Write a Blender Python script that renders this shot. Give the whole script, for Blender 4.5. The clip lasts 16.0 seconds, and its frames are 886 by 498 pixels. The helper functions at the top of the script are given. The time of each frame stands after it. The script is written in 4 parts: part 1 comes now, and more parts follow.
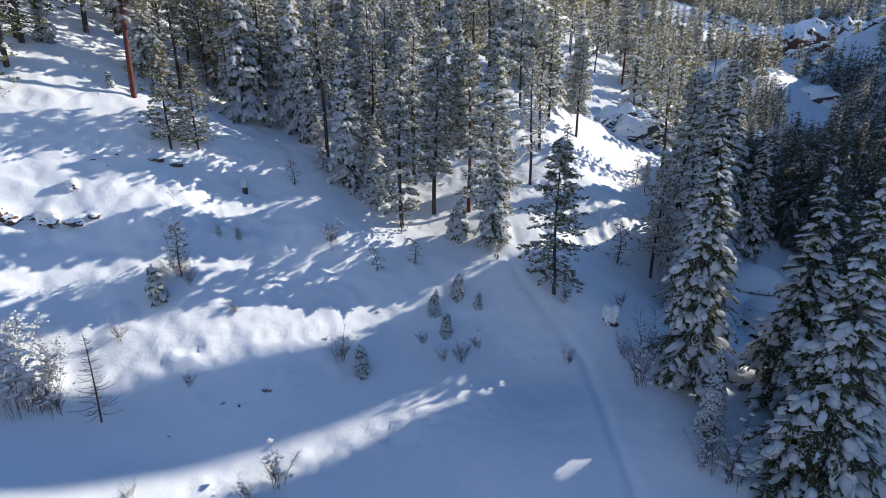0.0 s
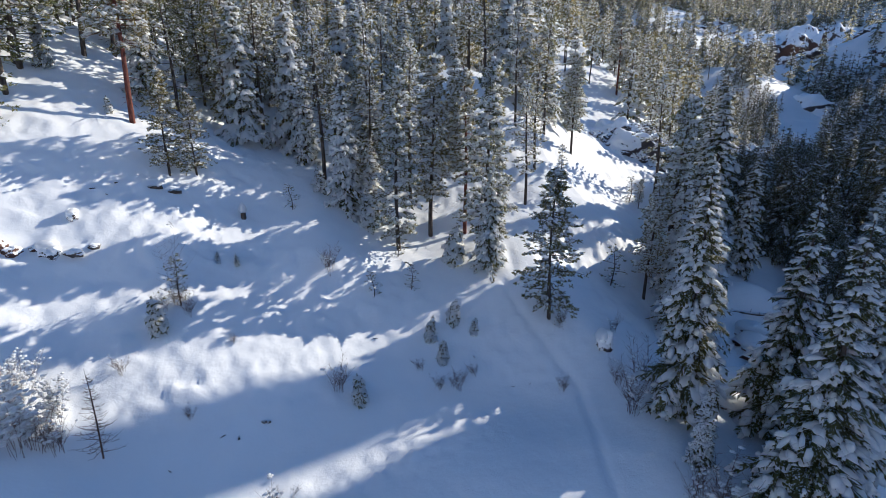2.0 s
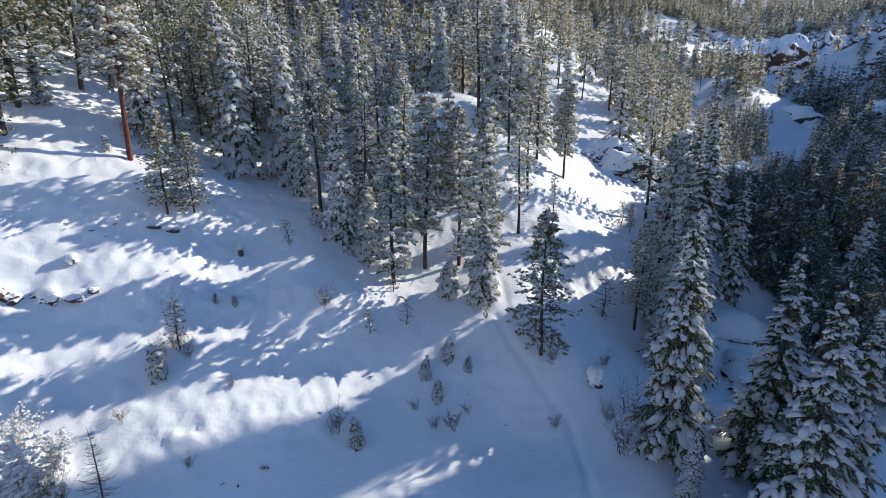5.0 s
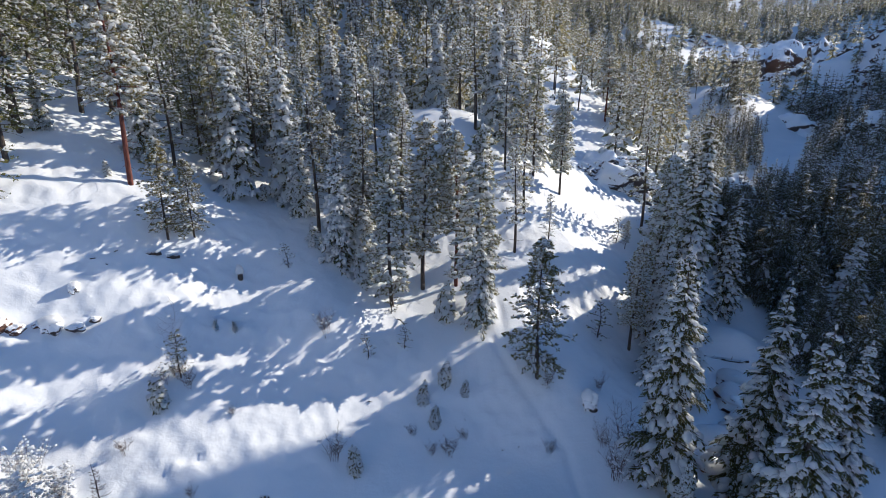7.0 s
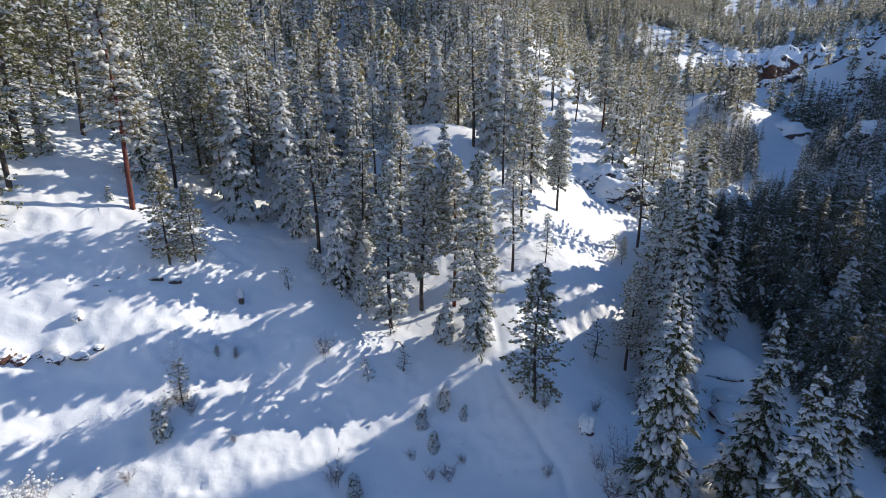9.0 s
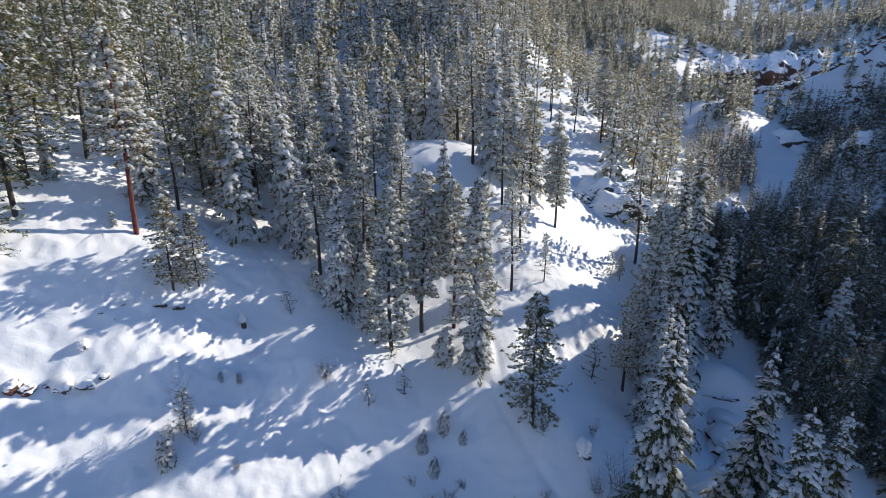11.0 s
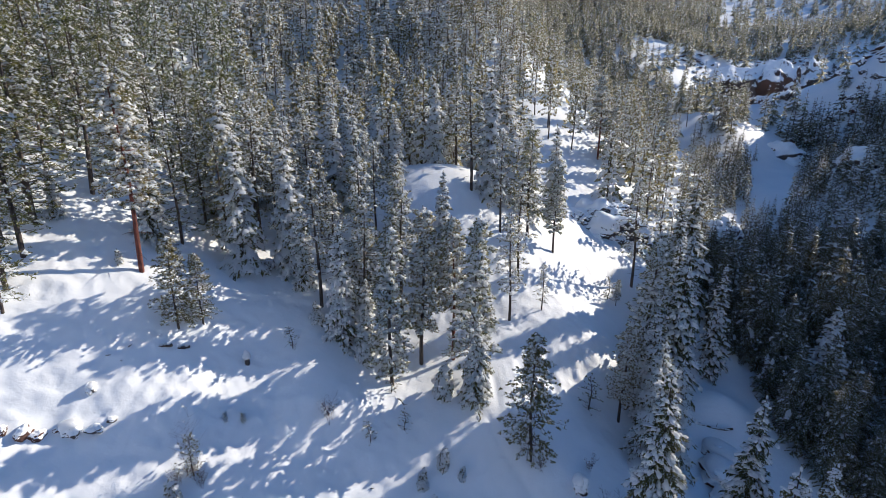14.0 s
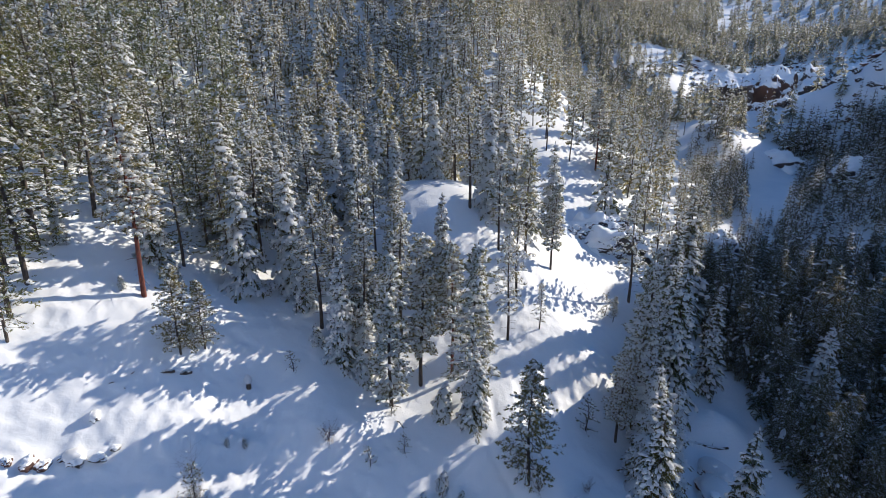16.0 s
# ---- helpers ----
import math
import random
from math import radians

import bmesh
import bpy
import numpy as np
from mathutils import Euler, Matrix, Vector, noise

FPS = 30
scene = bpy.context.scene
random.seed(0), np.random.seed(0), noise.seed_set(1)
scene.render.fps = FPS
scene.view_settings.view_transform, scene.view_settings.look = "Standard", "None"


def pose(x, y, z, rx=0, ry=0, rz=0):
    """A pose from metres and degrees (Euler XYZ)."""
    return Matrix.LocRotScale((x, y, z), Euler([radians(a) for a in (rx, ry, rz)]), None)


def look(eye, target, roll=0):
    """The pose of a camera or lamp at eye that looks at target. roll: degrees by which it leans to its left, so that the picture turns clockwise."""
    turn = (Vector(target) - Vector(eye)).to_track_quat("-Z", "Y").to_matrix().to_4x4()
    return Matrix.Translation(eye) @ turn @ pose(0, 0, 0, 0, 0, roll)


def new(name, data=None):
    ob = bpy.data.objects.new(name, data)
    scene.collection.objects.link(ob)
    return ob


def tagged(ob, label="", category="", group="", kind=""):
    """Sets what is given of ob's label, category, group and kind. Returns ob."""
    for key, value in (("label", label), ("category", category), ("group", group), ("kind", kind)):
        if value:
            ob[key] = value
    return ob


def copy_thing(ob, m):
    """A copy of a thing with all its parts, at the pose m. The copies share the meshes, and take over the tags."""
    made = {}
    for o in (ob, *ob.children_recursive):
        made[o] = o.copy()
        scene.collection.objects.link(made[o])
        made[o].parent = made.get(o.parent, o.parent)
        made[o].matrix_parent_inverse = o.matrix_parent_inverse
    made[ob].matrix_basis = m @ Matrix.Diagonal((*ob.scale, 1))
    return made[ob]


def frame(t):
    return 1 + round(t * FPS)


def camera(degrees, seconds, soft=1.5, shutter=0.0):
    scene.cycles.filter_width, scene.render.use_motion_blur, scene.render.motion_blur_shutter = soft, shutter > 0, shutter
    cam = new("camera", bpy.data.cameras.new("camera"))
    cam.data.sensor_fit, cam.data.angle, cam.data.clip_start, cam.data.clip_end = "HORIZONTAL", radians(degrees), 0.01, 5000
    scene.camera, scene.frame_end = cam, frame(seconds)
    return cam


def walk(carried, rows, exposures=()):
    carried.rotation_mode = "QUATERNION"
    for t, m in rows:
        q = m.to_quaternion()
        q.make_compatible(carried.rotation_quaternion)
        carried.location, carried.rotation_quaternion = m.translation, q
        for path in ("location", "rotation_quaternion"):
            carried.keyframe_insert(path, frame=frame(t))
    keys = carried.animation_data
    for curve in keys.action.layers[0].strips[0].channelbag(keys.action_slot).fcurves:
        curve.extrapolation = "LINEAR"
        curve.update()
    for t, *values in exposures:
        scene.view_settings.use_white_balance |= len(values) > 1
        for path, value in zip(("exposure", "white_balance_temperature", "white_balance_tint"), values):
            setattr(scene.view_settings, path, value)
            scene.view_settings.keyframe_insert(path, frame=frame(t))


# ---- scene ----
cam = camera(83.4, 16.0, soft=0.5)
METRES, EYE, TILT, LEAN, TURN = 20.0, 20.0, -16.0, 0.0, 0.0
ROWS = [
    (0.0, 0.0, 0.0, 0.0, 0.0, 0.0, -0.0),
    (0.5, -0.0011, -0.0082, 0.0284, -0.11, 0.02, 0.02),
    (1.0, -0.0018, -0.0161, 0.0568, -0.24, 0.05, 0.04),
    (1.5, -0.0029, -0.0238, 0.0848, -0.38, 0.07, 0.07),
    (2.0, -0.0032, -0.0308, 0.1129, -0.49, 0.08, 0.09),
    (2.5, -0.0029, -0.0379, 0.1413, -0.58, 0.09, 0.11),
    (3.0, -0.0026, -0.0459, 0.1705, -0.67, 0.12, 0.13),
    (3.5, -0.0013, -0.0537, 0.1991, -0.77, 0.14, 0.16),
    (4.0, -0.0002, -0.0607, 0.2276, -0.87, 0.15, 0.18),
    (6.5, -0.0005, -0.0999, 0.3708, -1.32, 0.2, 0.24),
    (7.0, -0.0003, -0.1095, 0.3995, -1.38, 0.23, 0.25),
    (7.5, -0.0014, -0.1178, 0.4284, -1.46, 0.23, 0.26),
    (8.0, -0.0017, -0.126, 0.4582, -1.51, 0.22, 0.26),
    (8.5, -0.0013, -0.1345, 0.4874, -1.53, 0.25, 0.27),
    (9.0, -0.0023, -0.1427, 0.5175, -1.58, 0.27, 0.27),
    (11.5, -0.008, -0.1887, 0.6736, -1.72, 0.33, 0.26),
    (12.0, -0.0092, -0.1993, 0.7051, -1.75, 0.35, 0.26),
    (12.5, -0.0108, -0.2096, 0.7369, -1.79, 0.38, 0.27),
    (13.0, -0.0118, -0.2182, 0.7693, -1.81, 0.37, 0.26),
    (13.5, -0.014, -0.2259, 0.8013, -1.85, 0.37, 0.29),
    (14.0, -0.0151, -0.2348, 0.8334, -1.91, 0.4, 0.31),
    (14.5, -0.0158, -0.2436, 0.8663, -1.95, 0.4, 0.32),
    (15.0, -0.0157, -0.2522, 0.8985, -1.99, 0.43, 0.33),
    (15.5, -0.016, -0.2614, 0.9305, -2.02, 0.46, 0.35),
    (16.0, -0.0162, -0.2701, 0.9621, -2.05, 0.48, 0.35),
]
walk(cam, [(t, pose(0, 0, EYE, TILT, LEAN, TURN) @ pose(METRES * x, METRES * y, METRES * z, 90 + pitch, roll, yaw)) for t, x, y, z, yaw, pitch, roll in ROWS],
     exposures=[(0.0, 0.86, 4230, 3), (16.0, 0.91, 4340, 4)])

# ---- light: low winter sun from the right and a little ahead ----
SUN_UP, SUN_FROM = 23.5, 30.0  # elevation; horizontal bearing of the sun, degrees from +x towards +y
world = bpy.data.worlds.new("winter_sky")
scene.world = world
world.use_nodes = True
wn = world.node_tree.nodes
sky = wn.new("ShaderNodeTexSky")
sky.sky_type = "NISHITA"
sky.sun_disc = False
sky.sun_elevation = radians(SUN_UP)
sky.sun_rotation = radians(90 - SUN_FROM)
sky.altitude = 900.0
sky.ozone_density = 2.0
wn["Background"].inputs["Strength"].default_value = 0.056
pale = wn.new("ShaderNodeHueSaturation")  # thin winter haze
pale.inputs["Saturation"].default_value = 0.86
world.node_tree.links.new(sky.outputs[0], pale.inputs["Color"])
world.node_tree.links.new(pale.outputs[0], wn["Background"].inputs["Color"])
sun = new("sun", bpy.data.lights.new("sun", "SUN"))
sun.data.energy = 4.6
sun.data.angle = radians(0.4)
sun.data.color = (1.0, 0.655, 0.35)
toward = Vector((math.cos(radians(SUN_FROM)) * math.cos(radians(SUN_UP)), math.sin(radians(SUN_FROM)) * math.cos(radians(SUN_UP)), math.sin(radians(SUN_UP))))
sun.matrix_world = look(toward * 200, (0, 0, 0))


# ---- materials ----
def material(name, rough=0.8):
    m = bpy.data.materials.new(name)
    m.use_nodes = True
    n = m.node_tree.nodes
    n["Principled BSDF"].inputs["Roughness"].default_value = rough
    return m, n, m.node_tree.links, n["Principled BSDF"]


def ramp_node(n, links, source, stops):
    r = n.new("ShaderNodeValToRGB")
    while len(r.color_ramp.elements) < len(stops):
        r.color_ramp.elements.new(0.5)
    for e, (p, c) in zip(r.color_ramp.elements, stops):
        e.position, e.color = p, (*c, 1)
    links.new(source, r.inputs[0])
    return r.outputs[0]


def noise_node(n, links, scale, detail=4.0, rough=0.6, coords="Object"):
    tc = n.new("ShaderNodeTexCoord")
    t = n.new("ShaderNodeTexNoise")
    t.inputs["Scale"].default_value, t.inputs["Detail"].default_value, t.inputs["Roughness"].default_value = scale, detail, rough
    links.new(tc.outputs[coords], t.inputs["Vector"])
    return t.outputs["Fac"]


def bump_node(n, links, shader, height, strength, distance):
    b = n.new("ShaderNodeBump")
    b.inputs["Strength"].default_value, b.inputs["Distance"].default_value = strength, distance
    links.new(height, b.inputs["Height"])
    links.new(b.outputs[0], shader.inputs["Normal"])
    return b


def mix_node(n, links, fac, a, b):
    x = n.new("ShaderNodeMix")
    x.data_type = "RGBA"
    for slot, v in ((0, fac), (6, a), (7, b)):
        if isinstance(v, (int, float)):
            x.inputs[slot].default_value = v
        elif isinstance(v, tuple):
            x.inputs[slot].default_value = (*v, 1)
        else:
            links.new(v, x.inputs[slot])
    return x.outputs[2]


def up_facing(n, links, low, high):
    g = n.new("ShaderNodeNewGeometry")
    s = n.new("ShaderNodeSeparateXYZ")
    links.new(g.outputs["Normal"], s.inputs[0])
    r = n.new("ShaderNodeMapRange")
    r.inputs["From Min"].default_value, r.inputs["From Max"].default_value = low, high
    links.new(s.outputs["Z"], r.inputs["Value"])
    return r.outputs[0]


def let_through(m, n, links, shader, colour, share):
    """Lets part of the light pass through thin snow or needles."""
    t = n.new("ShaderNodeBsdfTranslucent")
    if isinstance(colour, tuple):
        t.inputs["Color"].default_value = (*colour, 1)
    else:
        links.new(colour, t.inputs["Color"])
    x = n.new("ShaderNodeMixShader")
    x.inputs[0].default_value = share
    links.new(shader.outputs[0], x.inputs[1])
    links.new(t.outputs[0], x.inputs[2])
    links.new(x.outputs[0], n["Material Output"].inputs["Surface"])


def snow_material():
    m, n, links, s = material("settled_snow", 0.62)
    broad = noise_node(n, links, 0.12, 3)
    links.new(ramp_node(n, links, broad, [(0.3, (0.73, 0.755, 0.785)), (0.7, (0.80, 0.815, 0.83))]), s.inputs["Base Color"])
    fine = noise_node(n, links, 1.1, 6, 0.55)
    coarse = bump_node(n, links, s, fine, 0.30, 0.2)
    crust = bump_node(n, links, s, noise_node(n, links, 5.5, 5, 0.7), 0.35, 0.06)
    links.new(coarse.outputs[0], crust.inputs["Normal"])
    s.inputs["Specular IOR Level"].default_value = 0.25
    return m


def clump_snow_material():
    m, n, links, s = material("clinging_snow", 0.65)
    fine = noise_node(n, links, 5.0, 5)
    links.new(ramp_node(n, links, fine, [(0.3, (0.82, 0.84, 0.87)), (0.7, (0.91, 0.92, 0.93))]), s.inputs["Base Color"])
    bump_node(n, links, s, fine, 0.6, 0.08)
    let_through(m, n, links, s, (0.93, 0.93, 0.93), 0.58)
    return m


def needle_material(name, dark, light, frost):
    m, n, links, s = material(name, 0.75)
    g = n.new("ShaderNodeNewGeometry")
    o = n.new("ShaderNodeObjectInfo")
    a = mix_node(n, links, g.outputs["Random Per Island"], dark, light)
    warm = mix_node(n, links, o.outputs["Random"], (0.75, 0.9, 0.9), (1.25, 1.1, 0.8))
    x = n.new("ShaderNodeMix")
    x.data_type, x.blend_type = "RGBA", "MULTIPLY"
    x.inputs[0].default_value = 1.0
    links.new(a, x.inputs[6])
    links.new(warm, x.inputs[7])
    speck = noise_node(n, links, 7.0, 3)
    r = ramp_node(n, links, speck, [(0.62 - frost * 0.4, (0, 0, 0)), (0.66 - frost * 0.4, (1, 1, 1))])
    c = mix_node(n, links, r, x.outputs[2], (0.82, 0.84, 0.87))
    links.new(c, s.inputs["Base Color"])
    passing = mix_node(n, links, 0.4, c, (0.34, 0.28, 0.09))  # thin needles let yellower light pass
    let_through(m, n, links, s, passing, 0.55)
    return m


def bark_material(name, dark, light, frost=0.25):
    m, n, links, s = material(name, 0.9)
    tc = n.new("ShaderNodeTexCoord")
    mp = n.new("ShaderNodeMapping")
    mp.inputs["Scale"].default_value = (6, 6, 1.2)
    t = n.new("ShaderNodeTexNoise")
    t.inputs["Scale"].default_value, t.inputs["Detail"].default_value = 1.5, 6
    links.new(tc.outputs["Object"], mp.inputs[0])
    links.new(mp.outputs[0], t.inputs["Vector"])
    c = ramp_node(n, links, t.outputs["Fac"], [(0.35, dark), (0.65, light)])
    patch = noise_node(n, links, 1.3, 5)
    r = ramp_node(n, links, patch, [(0.72 - frost * 0.3, (0, 0, 0)), (0.78 - frost * 0.3, (1, 1, 1))])
    links.new(mix_node(n, links, r, c, (0.8, 0.82, 0.85)), s.inputs["Base Color"])
    bump_node(n, links, s, t.outputs["Fac"], 0.8, 0.05)
    return m


def rock_material(name, dark, light, snow_grain=2.2, cover=0.0):
    m, n, links, s = material(name, 0.9)
    t = noise_node(n, links, 0.9, 8, 0.65)
    c = ramp_node(n, links, t, [(0.3, dark), (0.7, light)])
    up = up_facing(n, links, -0.1, 0.9)
    jag = noise_node(n, links, snow_grain, 5, 0.7)
    spread = n.new("ShaderNodeMath")
    spread.operation = "MULTIPLY_ADD"
    spread.inputs[1].default_value, spread.inputs[2].default_value = 2.4, cover - 1.2
    links.new(jag, spread.inputs[0])
    mm = n.new("ShaderNodeMath")
    mm.operation = "ADD"
    links.new(up, mm.inputs[0])
    links.new(spread.outputs[0], mm.inputs[1])
    r = ramp_node(n, links, mm.outputs[0], [(0.36, (0, 0, 0)), (0.42, (1, 1, 1))])
    links.new(mix_node(n, links, r, c, (0.86, 0.88, 0.9)), s.inputs["Base Color"])
    bump_node(n, links, s, t, 0.9, 0.2)
    return m


SNOW = snow_material()
CLUMP = clump_snow_material()
NEEDLE_SPRUCE = needle_material("spruce_needles", (0.028, 0.040, 0.020), (0.13, 0.13, 0.05), 0.15)
NEEDLE_PINE = needle_material("pine_needles", (0.045, 0.055, 0.018), (0.21, 0.20, 0.065), 0.15)
# duller needles for the ravine trees: the shade there is put into the colour
NEEDLE_SHADE = needle_material("shade_toned_spruce_needles", (0.034, 0.042, 0.028), (0.10, 0.105, 0.055), 0.22)
NEEDLE_FROST = needle_material("frosted_needles", (0.05, 0.062, 0.026), (0.19, 0.185, 0.07), 0.12)
NEEDLE_EDGE = needle_material("rime_specked_pine_needles", (0.05, 0.062, 0.026), (0.22, 0.205, 0.08), 0.24)
NEEDLE_OLIVE = needle_material("olive_pine_needles", (0.042, 0.060, 0.020), (0.165, 0.185, 0.065), 0.15)
NEEDLE_RIME = needle_material("rimed_needles", (0.07, 0.08, 0.055), (0.19, 0.20, 0.11), 0.24)
BARK = bark_material("grey_bark", (0.030, 0.024, 0.020), (0.10, 0.08, 0.065))
BARK_RED = bark_material("red_pine_bark", (0.055, 0.018, 0.013), (0.16, 0.052, 0.034), 0.1)
TWIG_FROST = bark_material("frosted_twigs", (0.10, 0.08, 0.07), (0.22, 0.19, 0.17), 0.85)
TWIG = bark_material("bare_twigs", (0.060, 0.038, 0.030), (0.14, 0.095, 0.075), 0.3)
ROCK = rock_material("weathered_rock", (0.030, 0.026, 0.024), (0.13, 0.11, 0.10))
CRAG = rock_material("far_crag", (0.030, 0.026, 0.024), (0.12, 0.10, 0.09), 5.0)
CRAG_SNOWY = rock_material("snowy_crag", (0.030, 0.026, 0.024), (0.12, 0.10, 0.09), 3.0, 0.18)
CRAG_RED = rock_material("far_rusty_crag", (0.04, 0.026, 0.02), (0.15, 0.085, 0.06), 4.0)
ROCK_WRAPPED = rock_material("snow_plastered_rock", (0.030, 0.026, 0.024), (0.13, 0.11, 0.10), 1.6, 0.42)
ROCK_RED = rock_material("rusty_rock", (0.035, 0.022, 0.018), (0.16, 0.085, 0.06))

# ---- the lie of the land ----
# knolls, hollows and banks near the clearing: centre x, y, spread x, y, height
KNOLLS = [
    (-31, 51, 9, 9, 2.49),
    (-20, 40, 8, 6, 1.8),
    (-12, 54, 9, 9, 3.36),
    (-13, 36, 7, 6, 1.04),
    (-3, 40, 7, 6, -0.57),
    (8, 45, 8, 7, 4.18),
    (9, 56, 9, 9, 0.26),
    (22, 68, 9, 12, -1.15),
    (20, 42, 9, 8, 0.08),
    (36, 56, 8, 8, 0.09),
    (21, 59, 6, 6, 3.42),
    (-22, 51, 7, 7, 2.27),
    (16, 33, 6, 6, 0.7),
    (10, 28, 12, 9, 3.0),
    (-24, 30, 9, 7, -0.34),
    (40, 25, 16, 16, 2.83),
    (-42, 62, 14, 16, 6.61),
    (0, 5, 40, 16, -0.88),
    (-19, 34, 4, 4, 0.58),
    (-10, 45, 5, 4, 2.38),
    (-18, 45, 4, 4, -1.96),
    (9, 35, 5, 4, -2.01),
    (-26, 28, 5, 4, -0.7),
    (-25, 44, 5, 5, 0.48),
]
# hills, ravine and spurs farther off
HILLS = [
    (2, 80, 16, 16, 17.44),
    (32, 104, 16, 16, 2.53),
    (84, 122, 20, 20, -2.59),
    (60, 68, 18, 20, 4.24),
    (80, 105, 24, 28, -1.04),
    (130, 183, 36, 30, -32.82),
    (60, 140, 30, 30, 5.01),
    (210, 310, 60, 60, -41.62),
    (0, 200, 70, 60, 25.53),
    (0, 128, 40, 28, -0.24),
    (-90, 60, 40, 50, 11.43),
    (150, 100, 40, 50, -0.95),
    # this hill is out of view, raised to shade the ravine and foreground
    (138, 45, 26, 34, 41.79),
    (95, 220, 40, 40, -20.49),
    # mostly out of view, raised to keep the far knoll in shade
    (232, 225, 36, 40, 31.0),
    (330, 368, 45, 45, 18.78),
    (195, 262, 34, 22, -38.01),
    (218, 325, 45, 18, 15.8),
    (110, 192, 22, 20, 30.62),
]
# steep snow banks: middle x, y, bearing, half length, half width, half height
BANKS = [
    (-23, 39.5, 14, 12, 1.6, 0.37),
    (-17, 31, 22, 9, 1.5, 0.28),
]
BASE = (-7.64, -0.01, 10.9, 5.44, -2.98, 10.17, 1.24, -0.74, -1.65, -3.96, 2.81)
TRACK = ((6.2, 45.2), (7.2, 42.3), (9.7, 39.0), (11.4, 36.1), (11.3, 31.6), (10.9, 27.4), (11.1, 23.7), (12.0, 18.0))  # old ski track


def soft(v, r):
    return r * np.logaddexp(0, v / r)


def land(x, y):
    """The height of the hillside in metres at x, y (numpy arrays), without its small relief."""
    x, y = np.asarray(x, float), np.asarray(y, float)
    cx, cy = np.clip(x, -150, 320), np.clip(y, -60, 420)
    beyond = np.hypot(x - cx, y - cy)
    b = BASE
    z = (b[0] + b[1] * cx / 100 + b[2] * cy / 100 + b[3] * soft(-cx - 15, 8) / 10 + b[4] * soft(cx - 20, 6) / 10 + b[5] * soft(cx - 70, 15) / 10
         + b[6] * soft(cy - 45, 8) / 10 + b[7] * soft(cy - 45, 8) * soft(25 - cx, 12) / 1000 + b[8] * soft(cx - 20, 10) * soft(cy - 60, 15) / 1000
         + b[9] * soft(cx - 140, 25) / 10 + b[10] * soft(cy - 130, 20) / 10)
    for mx, my, rx, ry, h in KNOLLS + HILLS:
        z = z + h * np.exp(-0.5 * (((cx - mx) / rx) ** 2 + ((cy - my) / ry) ** 2))
    for px, py, bearing, half, wide, h in BANKS:
        c, s = math.cos(radians(bearing)), math.sin(radians(bearing))
        u, v = (cx - px) * c + (cy - py) * s, (cy - py) * c - (cx - px) * s
        z = z + h * np.tanh(v / wide) * np.exp(-0.5 * (v / 5) ** 2) * np.exp(-0.5 * (u / half) ** 4)
    return z + 0.30 * beyond * np.clip(1.2 - beyond / 3000, 0.5, 1.2)


class Lattice:
    """Smooth random relief of one grain size, from a small wrapped table of random numbers."""
    def __init__(self, seed):
        self.t = np.random.RandomState(seed).rand(64, 64)

    def __call__(self, x, y):
        i, j = np.floor(x).astype(int), np.floor(y).astype(int)
        u, v = x - i, y - j
        u, v = u * u * (3 - 2 * u), v * v * (3 - 2 * v)
        t = self.t
        a, b, c, d = t[i % 64, j % 64], t[(i + 1) % 64, j % 64], t[i % 64, (j + 1) % 64], t[(i + 1) % 64, (j + 1) % 64]
        return (a * (1 - u) + b * u) * (1 - v) + (c * (1 - u) + d * u) * v - 0.5


LUMP, DRIFT, SWELL = Lattice(3), Lattice(5), Lattice(8)


